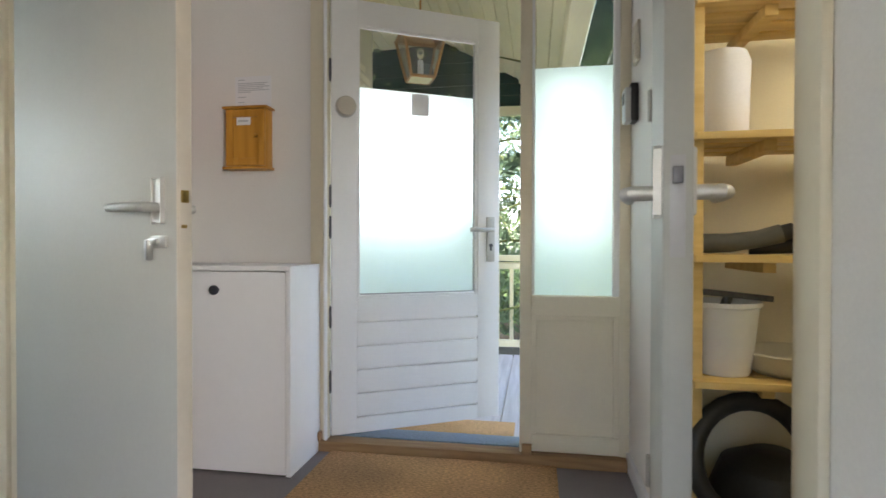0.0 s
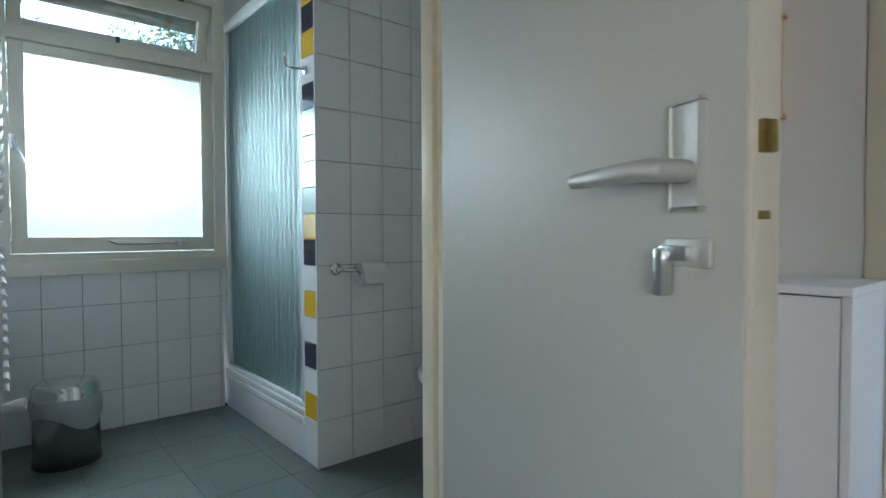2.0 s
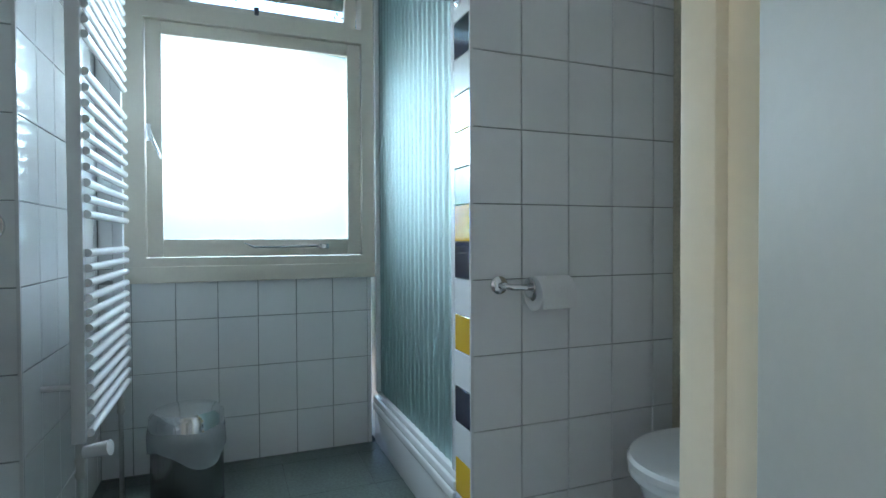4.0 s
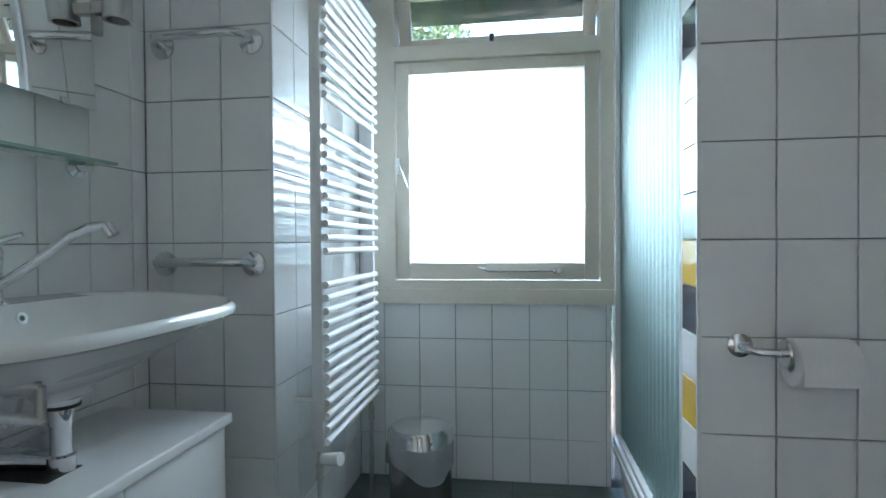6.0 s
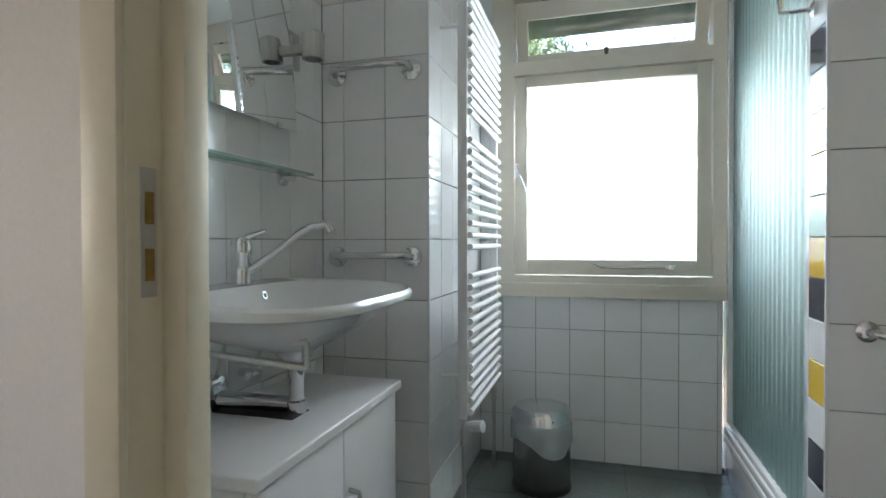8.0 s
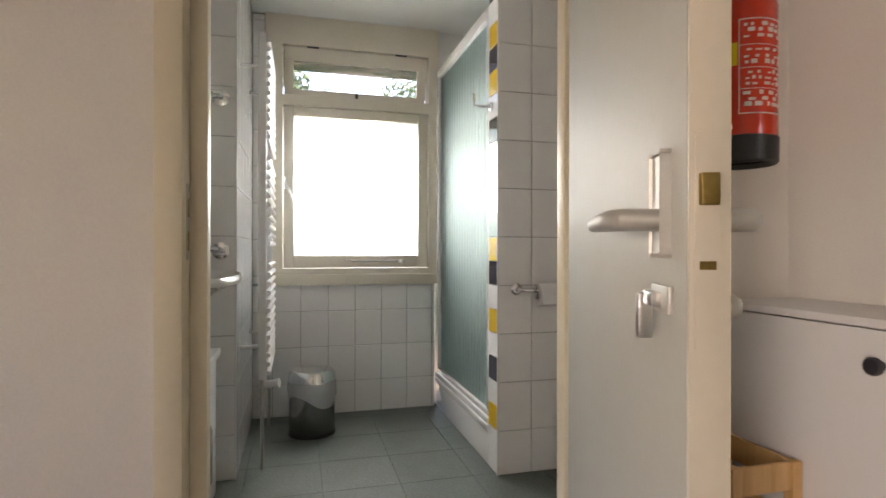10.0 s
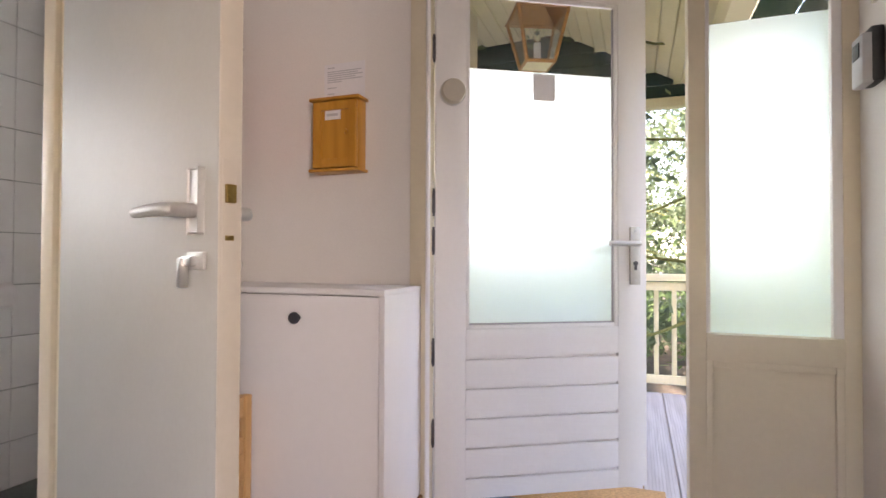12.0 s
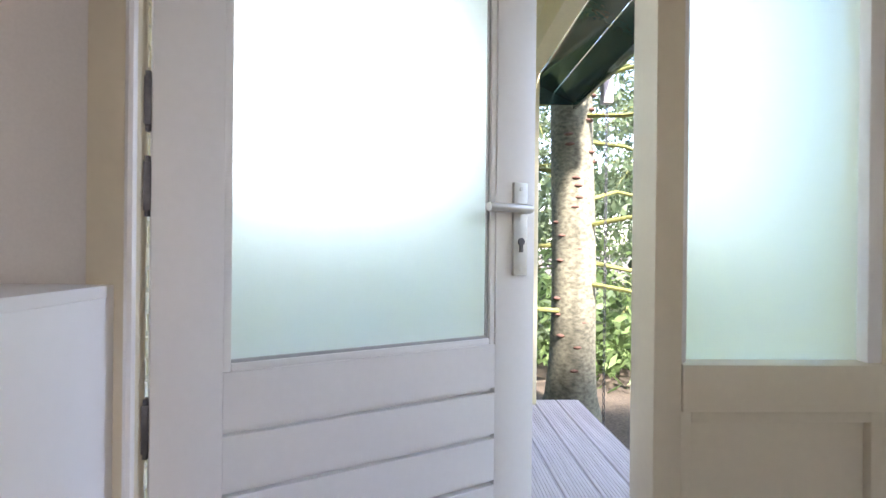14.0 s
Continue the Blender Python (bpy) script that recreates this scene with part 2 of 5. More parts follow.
def box(x0, x1, y0, y1, z0, z1, bevel=0.0, segments=2, bm=None, m=None):
    own = bmesh.new()
    bmesh.ops.create_cube(own, size=1)
    for v in own.verts:
        v.co = Vector((x0 + (v.co.x + 0.5) * (x1 - x0), y0 + (v.co.y + 0.5) * (y1 - y0), z0 + (v.co.z + 0.5) * (z1 - z0)))
    if bevel:
        bmesh.ops.bevel(own, geom=own.edges[:], offset=bevel, segments=segments, affect="EDGES", profile=0.6)
    if m is not None:
        own.transform(m)
    return join(bm, own)


def join(bm, other):
    if bm is None:
        return other
    me = bpy.data.meshes.new("joint")
    other.to_mesh(me)
    other.free()
    bm.from_mesh(me)
    bpy.data.meshes.remove(me)
    return bm


def lathe(profile, m=None, steps=28, bm=None):
    """Turn (radius, height) pairs round z."""
    own = bmesh.new()
    rings = []
    for r, z in profile:
        if r < 1e-5:
            rings.append([own.verts.new((0, 0, z))])
        else:
            rings.append([own.verts.new((r * math.cos(a), r * math.sin(a), z)) for a in (2 * math.pi * i / steps for i in range(steps))])
    for a, b in zip(rings, rings[1:]):
        for i in range(steps):
            j = (i + 1) % steps
            vs = [a[i % len(a)], a[j % len(a)], b[j % len(b)], b[i % len(b)]]
            vs = list(dict.fromkeys(vs))
            if len(vs) > 2:
                own.faces.new(vs)
    if m is not None:
        own.transform(m)
    return join(bm, own)


def tube(points, radius, steps=10, bm=None, closed=False):
    """A round bar along points; radius may be a list."""
    own = bmesh.new()
    pts = [Vector(p) for p in points]
    radii = [float(r) for r in radius] if isinstance(radius, (list, tuple)) else [radius] * len(pts)
    side, rings = None, []
    for i, p in enumerate(pts):
        a = pts[i - 1] if i or closed else p
        b = pts[(i + 1) % len(pts)] if i + 1 < len(pts) or closed else p
        d = (b - a).normalized()
        if side is None:
            side = d.orthogonal().normalized()
        side = (side - d * side.dot(d)).normalized()
        up = d.cross(side)
        rings.append([own.verts.new(p + radii[i] * (side * math.cos(k) + up * math.sin(k))) for k in (2 * math.pi * s / steps for s in range(steps))])
    pairs = list(zip(rings, rings[1:])) + ([(rings[-1], rings[0])] if closed else [])
    for a, b in pairs:
        for s in range(steps):
            own.faces.new((a[s], a[(s + 1) % steps], b[(s + 1) % steps], b[s]))
    if not closed:
        own.faces.new(rings[0]), own.faces.new(rings[-1])
    return join(bm, own)


def arc(centre, radius, a0, a1, u, v, n=8):
    c, u, v = Vector(centre), Vector(u), Vector(v)
    return [c + radius * (u * math.cos(a) + v * math.sin(a)) for a in (radians(a0 + (a1 - a0) * i / n) for i in range(n + 1))]


UP_X, UP_Y = pose(0, 0, 0, 0, 90, 0), pose(0, 0, 0, -90, 0, 0)  # turn a lathe's z onto +x, +y

# ---------------------------------------------------------------- plan
HALL_Z, BATH_Z = 0.04, 0.0
WX, WXB = -1.37, -1.46          # wall and frame between hall and bathroom
WXN = -1.50                     # the wall stands back beside the door
FRONT = 2.24                    # front wall, inner face
RIGHT = 0.62                    # right wall of the hall
WIN_X = -3.52                   # bathroom window wall
ROOM_H = 2.48
JAMB_L, JAMB_R = 0.55, 1.455     # bathroom doorway
ROW0, ROW, COL = 0.194, 0.216, 0.162


def shell(name, x0, x1, y0, y1, z0, z1, mat, label, category="wall"):
    return thing(name, box(x0, x1, y0, y1, z0, z1), mat, label, category, "structure", smooth=False)


hall_floor = shell("floor_hall", WXN - 0.04, RIGHT + 0.1, -2.5, FRONT + 0.02, -0.1, HALL_Z, HALLFLOOR, "mauve grey floor covering in the hall", "floor")
shell("ceiling_hall", WXN - 0.05, 2.0, -2.6, FRONT + 0.1, ROOM_H + 0.003, ROOM_H + 0.1, CEILING, "plain white painted hall ceiling", "ceiling")
# hall side wall with the bathroom doorway
shell("wall_hall_west_south", WXB, WX, -2.5, JAMB_L - 0.03, 0, ROOM_H, WALL, "warm white painted wall beside the bathroom door")
shell("wall_hall_west_north", WXN - 0.05, WXN, JAMB_R + 0.105, FRONT, 0, ROOM_H, WALL, "warm white painted wall behind the fire extinguisher")
shell("wall_hall_west_return", WXN - 0.004, WXB + 0.01, JAMB_R + 0.04, JAMB_R + 0.109, 0, ROOM_H, WALL, "narrow wall return behind the bathroom door frame")
shell("wall_hall_west_lintel", WXB, WX, JAMB_L - 0.03, JAMB_R + 0.03, 2.19, ROOM_H, WALL, "white painted wall above the bathroom door")
# front wall
shell("wall_front_left", WXN - 0.05, -0.735, FRONT, FRONT + 0.12, 0, ROOM_H, WALL, "warm white painted front wall with the key box")
shell("wall_front_lintel", -0.735, RIGHT + 0.1, FRONT + 0.005, FRONT + 0.11, 2.3, ROOM_H, WALL, "white wall above the front door")
# right wall, with the cupboard's doorway
CD0, CD1 = 0.80, 1.64
shell("wall_hall_east_north", RIGHT, RIGHT + 0.06, CD1, FRONT + 0.115, 0, ROOM_H, WALL, "white painted wall with the key safe")
shell("wall_hall_east_south", RIGHT, RIGHT + 0.06, 0.2, CD0, 0, ROOM_H, WALL, "white painted wall beside the storage cupboard")
# the unseen gap below this head is added and sized to aim the lamp
shell("wall_hall_east_head", RIGHT, RIGHT + 0.06, -0.45, 0.2, 2.1, ROOM_H, WALL, "plain white wall above the added side opening")
shell("wall_hall_east_rear", RIGHT, RIGHT + 0.06, -2.5, -0.45, 0, ROOM_H, WALL, "plain white wall at the rear of the hall")
# unseen room added beside the hall to hold the side fill lamp
shell("floor_added_room", RIGHT + 0.1, 3.3, -4.0, 0.22, -0.1, HALL_Z, HALLFLOOR, "mauve grey floor covering of the added side room", "floor")
shell("ceiling_added_room", RIGHT + 0.0, 3.3, -4.1, 0.22, ROOM_H, ROOM_H + 0.02, CEILING, "plain white ceiling of the added side room", "ceiling")
shell("wall_added_room_north", 1.78, 3.3, 0.22, 0.3, 0, ROOM_H, WALL, "plain white wall of the added side room")
shell("wall_added_room_south", RIGHT, 3.3, -4.1, -4.0, 0, ROOM_H, WALL, "plain white wall of the added side room")
shell("wall_added_room_west", RIGHT, RIGHT + 0.06, -4.0, -2.6, 0, ROOM_H, WALL, "plain white wall of the added side room")
shell("wall_added_room_east", 3.2, 3.3, -2.5, 0.22, 0, ROOM_H, WALL, "plain white wall beside the added lamp opening")
shell("wall_added_room_east_rear", 3.2, 3.3, -4.0, -3.9, 0, ROOM_H, WALL, "plain white wall beside the added lamp opening")
shell("wall_added_room_east_sill", 3.2, 3.3, -3.9, -2.5, 0, 0.8, WALL, "plain white wall below the added lamp opening")
shell("wall_added_room_east_head", 3.2, 3.3, -3.9, -2.5, 2.0, ROOM_H, WALL, "plain white wall above the added lamp opening")
shell("wall_hall_east_lintel", RIGHT, RIGHT + 0.06, CD0, CD1, 2.12, ROOM_H, WALL, "white wall above the storage cupboard door")
# hall's rear wall, unseen, with an opening added for the fill lamp
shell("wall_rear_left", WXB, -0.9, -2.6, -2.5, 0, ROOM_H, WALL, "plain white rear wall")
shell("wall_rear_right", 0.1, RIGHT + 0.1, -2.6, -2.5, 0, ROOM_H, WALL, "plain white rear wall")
shell("wall_rear_sill", -0.9, 0.1, -2.6, -2.5, 0, 0.9, WALL, "plain white wall below the added rear opening")
shell("wall_rear_lintel", -0.9, 0.1, -2.6, -2.5, 1.65, ROOM_H, WALL, "plain white wall above the added rear opening")
# storage cupboard
shell("cupboard_wall_back", RIGHT + 0.06, 1.75, 1.98, 2.06, 0, ROOM_H, CREAMWALL, "cream painted rear wall of the storage cupboard")
shell("cupboard_wall_side", 1.7, 1.78, 1.5, 1.98, 0, ROOM_H, CREAMWALL, "cream painted side wall of the storage cupboard")
shell("cupboard_wall_side_rear", 1.7, 1.78, 0.3, 0.8, 0, ROOM_H, CREAMWALL, "cream painted side wall of the storage cupboard")
# opening in the unseen side wall, added to let the fill lamp in
shell("cupboard_wall_side_sill", 1.7, 1.78, 0.8, 1.5, 0, 1.5, CREAMWALL, "cream painted wall below the added cupboard opening")
shell("cupboard_wall_side_head", 1.7, 1.78, 0.8, 1.5, 2.2, ROOM_H, CREAMWALL, "cream painted wall above the added cupboard opening")
shell("cupboard_wall_front", RIGHT + 0.06, 1.78, 0.22, 0.3, 0, ROOM_H, CREAMWALL, "plain wall closing the storage cupboard")
shell("cupboard_floor", RIGHT, 1.78, 0.22, 2.06, -0.1, HALL_Z - 0.004, HALLFLOOR, "dark floor of the storage cupboard", "floor")

for nm, x0, x1, y0, y1 in (("baseboard_east", RIGHT - 0.014, RIGHT, CD1 + 0.07, FRONT - 0.003), ("baseboard_west", WXN, WXN + 0.014, JAMB_R + 0.09, FRONT - 0.003)):
    thing(nm, box(x0, x1, y0, y1, HALL_Z, HALL_Z + 0.07, 0.003), WHITE, "low white painted baseboard", "baseboard", "structure")

# bathroom shell: cores, on which the tiles lie
bath_floor = shell("floor_bathroom", WIN_X - 0.1, WXN - 0.045, -0.1, 2.6, -0.12, BATH_Z - 0.004, FLOORGROUT, "dark green-grey tiled bathroom floor", "floor")
shell("ceiling_bathroom", WIN_X - 0.2, WXB - 0.002, -0.1, 3.0, 2.40, 2.5, CEILING, "smooth white bathroom ceiling", "ceiling")
TT = 0.008                      # a tile's thickness
wall_window = shell("wall_window_low", WIN_X - 0.12, WIN_X - TT, 0.35, 1.62, -0.1, 0.795, GROUT, "white tiled wall below the bathroom window")
wall_window_side = shell("wall_window_side", WIN_X - 0.12, WIN_X - TT, 0.35, 0.583, 0.795, 2.4, GROUT, "narrow white tiled wall beside the window")
wall_pillar = shell("wall_pillar", WIN_X - 0.1, -2.66 - TT, -0.1, 0.515 - TT, -0.1, 2.4, GROUT, "white tiled projecting wall with grab bars")
wall_sink = shell("wall_sink", -2.66 - TT, WXB, -0.1, 0.103 - TT, -0.1, 2.4, GROUT, "white tiled wall behind the washbasin")
wall_partition = shell("wall_partition", -2.53, -2.41 - TT, 1.63 + TT, 2.6, -0.1, 2.4, GROUT, "white tiled partition of the shower with toilet roll")
wall_north = shell("wall_bathroom_north", -2.53, WXB, 2.42 + TT, 2.6, -0.1, 2.4, GROUT, "white tiled wall behind the toilet")
shell("wall_shower_back", WIN_X - 0.1, -2.53, 2.5, 2.6, -0.1, 2.4, GROUT, "plain wall closing the shower")
shell("wall_shower_side", WIN_X - 0.12, WIN_X - 0.02, 1.645, 2.5, -0.1, 2.4, TILE, "white tiled outer wall of the shower")

# ---------------------------------------------------------------- bathroom door frame and door
bath_frame = empty("door_frame_bathroom", "cream painted wooden frame of the bathroom doorway", "door frame", kind="structure")
part("jamb", box(WXB - 0.006, WX + 0.004, JAMB_L - 0.03, JAMB_L, 0, 2.16, 0.002), CREAM, bath_frame)
part("jamb", box(WXB - 0.006, WX + 0.004, JAMB_R, JAMB_R + 0.045, 0, 2.16, 0.002), CREAM, bath_frame)
part("casing", box(WX + 0.0005, WX + 0.016, JAMB_L - 0.055, JAMB_L - 0.001, HALL_Z, 2.2, 0.004), CREAM, bath_frame)
part("casing", box(WX + 0.0045, WX + 0.016, JAMB_R + 0.001, JAMB_R + 0.05, HALL_Z, 2.2, 0.004), CREAM, bath_frame)
part("door_stop", box(WXB - 0.004, WXB + 0.04, JAMB_L, JAMB_L + 0.036, 0, 2.13, 0.003), CREAM, bath_frame)
part("door_stop", box(WXB - 0.004, WXB + 0.04, JAMB_R - 0.018, JAMB_R, 0, 2.13, 0.003), CREAM, bath_frame)
part("head", box(WXB - 0.006, WX + 0.004, JAMB_L, JAMB_R, 2.13, 2.16, 0.002), CREAM, bath_frame)
part("casing", box(WX + 0.0005, WX + 0.016, JAMB_L - 0.055, JAMB_R + 0.05, 2.201, 2.25, 0.004), CREAM, bath_frame)
part("strike_plate", box(WXB + 0.05, WXB + 0.074, JAMB_L, JAMB_L + 0.002, 0.98, 1.14, 0.0005), NICKEL, bath_frame, "small steel strike plate")
part("strike_hole", box(WXB + 0.055, WXB + 0.069, JAMB_L + 0.0015, JAMB_L + 0.003, 1.07, 1.11), BRASS, bath_frame)
part("strike_hole", box(WXB + 0.055, WXB + 0.069, JAMB_L + 0.0015, JAMB_L + 0.003, 1.0, 1.04), BRASS, bath_frame)
thing("threshold_bathroom", box(WXB - 0.09, WX - 0.02, JAMB_L, JAMB_R, -0.02, HALL_Z + 0.004, 0.003), SILLWOOD, "worn wooden threshold of the bathroom", "threshold", "structure")


def lever_handle(parent, x, z, y, side, reach=-1):
    """Lever on a plate; y: the door's face, side: which way the face looks, reach: which way the lever points."""
    part("handle_plate", box(x - 0.019, x + 0.019, y, y + side * 0.008, z - 0.036, z + 0.068, 0.004), NICKEL, parent, "satin nickel handle plate")
    part("lever", tube([(x, y, z), (x, y + side * 0.03, z), (x, y + side * 0.045, z), (x + reach * 0.012, y + side * 0.052, z),
                        (x + reach * 0.06, y + side * 0.053, z), (x + reach * 0.135, y + side * 0.05, z)], [0.012, 0.012, 0.012, 0.012, 0.011, 0.009]), NICKEL, parent, "satin nickel door lever")


DOOR_W, DOOR_T = 0.82, 0.04
bath_door = empty("door_bathroom", "open plain off-white bathroom door with nickel lever", "door", pose(-1.343, 1.452, HALL_Z + 0.005, 0, 0, -20.5), "structure")
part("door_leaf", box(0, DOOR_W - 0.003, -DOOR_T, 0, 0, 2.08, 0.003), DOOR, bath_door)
part("edge_lipping", box(DOOR_W - 0.003, DOOR_W + 0.001, -DOOR_T + 0.001, -0.001, 0.001, 2.079, 0.001), BEIGE, bath_door, "cream painted edge of the door")
for side, y in ((-1, -DOOR_T), (1, 0.0)):
    lever_handle(bath_door, DOOR_W - 0.065, 0.99, y, side)
part("lock_plate", box(DOOR_W - 0.095, DOOR_W - 0.035, -DOOR_T - 0.007, -DOOR_T, 0.893, 0.922, 0.003), NICKEL, bath_door)
part("thumbturn_hub", box(DOOR_W - 0.095, DOOR_W - 0.055, -DOOR_T - 0.018, -DOOR_T - 0.006, 0.899, 0.915, 0.004), STEEL, bath_door)
part("lock_thumbturn", box(DOOR_W - 0.095, DOOR_W - 0.081, -DOOR_T - 0.024, -DOOR_T - 0.008, 0.862, 0.912, 0.004), STEEL, bath_door)
part("lock_rose", lathe([(0, 0), (0.024, 0), (0.024, 0.006), (0.02, 0.009), (0, 0.009)], Matrix.Translation((DOOR_W - 0.065, 0, 0.9)) @ UP_Y), NICKEL, bath_door)
part("lock_knob", lathe([(0, 0), (0.01, 0), (0.012, 0.02), (0.009, 0.026), (0, 0.026)], Matrix.Translation((DOOR_W - 0.065, 0.008, 0.9)) @ UP_Y), NICKEL, bath_door)
part("latch_plate", box(DOOR_W, DOOR_W + 0.0025, -0.034, -0.011, 0.86, 1.07, 0.0005), BEIGE, bath_door)
part("latch_bolt", box(DOOR_W + 0.001, DOOR_W + 0.010, -0.031, -0.014, 1.0, 1.03, 0.002), BRASS, bath_door, "brass latch bolt")
part("keyhole_slot", box(DOOR_W + 0.001, DOOR_W + 0.0032, -0.03, -0.015, 0.94, 0.948), BRASS, bath_door)
for z in (0.25, 1.08, 1.86):
    part("hinge", tube([(-0.004, 0.008, z - 0.045), (-0.004, 0.008, z + 0.045)], 0.008), NICKEL, bath_door)

# ---------------------------------------------------------------- front door and side light
fd_frame = empty("door_frame_front", "cream painted wooden frame of the front door", "door frame", kind="structure")
FY0, FY1 = FRONT - 0.012, FRONT + 0.1
part("post", box(-0.735, -0.66, FY0, FRONT + 0.03, HALL_Z, 2.30, 0.004), CREAM, fd_frame)
part("outer_post", box(-0.735, -0.712, FRONT + 0.031, FY1, HALL_Z, 2.30, 0.003), WHITE, fd_frame)
part("bead", tube([(-0.664, FY0 - 0.003, HALL_Z), (-0.664, FY0 - 0.003, 2.12)], 0.009, 8), WHITE, fd_frame)
part("post", box(0.18, 0.228, FY0 + 0.01, FY1, HALL_Z, 2.30, 0.004), CREAM, fd_frame)
part("post", box(0.578, RIGHT, FY0 + 0.02, FY1, HALL_Z, 2.30, 0.004), CREAM, fd_frame)
part("head", box(-0.66, 0.18, FY0, FY1, 2.12, 2.30, 0.004), CREAM, fd_frame)
part("head", box(0.228, 0.578, FY0 + 0.01, FY1, 2.18, 2.30, 0.004), CREAM, fd_frame)
part("bottom_rail", box(0.228, 0.578, FY0 + 0.01, FY1, HALL_Z + 0.05, 0.16, 0.004), CREAM, fd_frame)
part("middle_rail", box(0.228, 0.578, FY0 + 0.006, FY1, 0.655, 0.735, 0.005), CREAM, fd_frame)
part("panel", box(0.228, 0.578, FY0 + 0.035, FY1 - 0.02, 0.16, 0.655), CREAM, fd_frame)
for a, b, c, d in ((0.228, 0.248, 0.16, 0.655), (0.558, 0.578, 0.16, 0.655), (0.248, 0.558, 0.635, 0.655)):
    part("panel_bead", box(a, b, FY0 + 0.017, FY0 + 0.035, c, d, 0.003), CREAM, fd_frame)
for a, b, c, d in ((0.228, 0.240, 0.735, 2.18), (0.552, 0.578, 0.735, 2.18), (0.240, 0.552, 2.166, 2.18)):
    part("glazing_bead", box(a, b, FY0 + 0.02, FY0 + 0.045, c, d, 0.003), WHITE, fd_frame)
side_glass = part("frosted_pane", box(0.234, 0.56, FY0 + 0.05, FY0 + 0.055, 0.735, 1.68), FROST, fd_frame, "frosted lower glass of the side light")
side_clear = part("clear_pane", box(0.234, 0.56, FY0 + 0.05, FY0 + 0.055, 1.681, 2.175), CLEAR, fd_frame, "clear upper glass of the side light")
thing("sill_front", box(-0.735, RIGHT - 0.002, FY0 - 0.02, FY0 + 0.06, HALL_Z - 0.03, HALL_Z + 0.045, 0.005), SILLWOOD, "worn brown wooden sill of the front door", "sill", "structure")
thing("threshold_front", box(-0.66, 0.18, FY0 + 0.06, FY1 + 0.06, 0.0, HALL_Z + 0.05, 0.004), STONE, "blue-grey stone threshold of the front door", "threshold", "structure")
for x in (-0.70, 0.21):
    thing("sill_block", box(x - 0.02, x + 0.02, FY0 - 0.03, FY0 - 0.001, HALL_Z + 0.045, HALL_Z + 0.085, 0.003), SILLWOOD, "small brown wooden block at the post's foot", "trim", "structure")

FD_W, FD_T, FD_Z0, FD_Z1 = 0.82, 0.04, 0.094, 2.04
front_door = empty("door_front", "white front door standing ajar, with frosted glass and grooved panel", "door", pose(-0.645, 2.252, 0, 0, 0, 29.9), "structure")
G0, G1, GZ0, GZ1, FROSTZ = 0.112, 0.704, 0.702, 1.93, 1.655
part("stile", box(0, G0, 0, FD_T, FD_Z0, FD_Z1, 0.002), WHITE, front_door)
part("stile", box(G1, FD_W, 0, FD_T, FD_Z0, FD_Z1, 0.002), WHITE, front_door)
part("top_rail", box(G0, G1, 0, FD_T, GZ1, FD_Z1), WHITE, front_door)
# the lower panel is a stack of boards with grooves between them
edges = [FD_Z0, 0.168, 0.275, 0.382, 0.489, 0.596, GZ0]
for k, (a, b) in enumerate(zip(edges, edges[1:])):
    part("panel_board", box(G0, G1, 0.0, FD_T, a + (0.006 if k else 0), b - (0.006 if k < 5 else 0), 0.001), WHITE, front_door, smooth=False)
part("panel_core", box(G0, G1, 0.017, FD_T - 0.012, FD_Z0 + 0.01, GZ0 - 0.01), WHITE, front_door)
for a, b, c, d in ((G0, G0 + 0.014, GZ0, GZ1), (G1 - 0.014, G1, GZ0, GZ1), (G0 + 0.014, G1 - 0.014, GZ0, GZ0 + 0.014), (G0 + 0.014, G1 - 0.014, GZ1 - 0.014, GZ1)):
    part("glazing_bead", box(a, b, 0.003, 0.016, c, d, 0.003), WHITE, front_door)
for a, b, c, d in ((G0 + 0.014, G1 - 0.014, GZ0 + 0.014, GZ0 + 0.020), (G1 - 0.020, G1 - 0.014, GZ0 + 0.020, GZ1 - 0.014)):
    part("glazing_seal", box(a, b, 0.010, 0.0165, c, d), GREY_PLASTIC, front_door, "dark grey glazing seal")
door_glass = part("frosted_pane", box(G0, G1, 0.017, 0.022, GZ0, FROSTZ), FROST, front_door, "frosted lower glass of the door")
door_clear = part("clear_pane", box(G0, G1, 0.017, 0.022, FROSTZ + 0.001, GZ1), CLEAR, front_door, "clear upper glass of the door")
part("door_sticker", box(G0 + 0.26, G0 + 0.345, 0.0155, 0.0166, FROSTZ - 0.105, FROSTZ - 0.005), PAPER, front_door, "square white sticker on the glass")
HX, HZ = 0.770, 1.015
part("handle_plate", box(HX - 0.021, HX + 0.021, -0.009, 0.0, HZ - 0.155, HZ + 0.065, 0.003), NICKEL, front_door, "brushed aluminium handle plate")
part("lever", tube([(HX, 0, HZ), (HX, -0.035, HZ), (HX - 0.006, -0.048, HZ), (HX - 0.025, -0.052, HZ), (HX - 0.1, -0.052, HZ), (HX - 0.125, -0.05, HZ)], 0.0105), NICKEL, front_door, "brushed aluminium lever")
part("lock_cylinder", tube([(HX, -0.009, HZ - 0.075), (HX, -0.013, HZ - 0.075)], 0.0095), IRON, front_door)
part("lock_cylinder", box(HX - 0.005, HX + 0.005, -0.013, -0.009, HZ - 0.1, HZ - 0.075, 0.001), IRON, front_door)
for dz in (0.05, -0.02, -0.14):
    part("screw", tube([(HX, -0.009, HZ + dz), (HX, -0.0105, HZ + dz)], 0.005), STEEL, front_door)
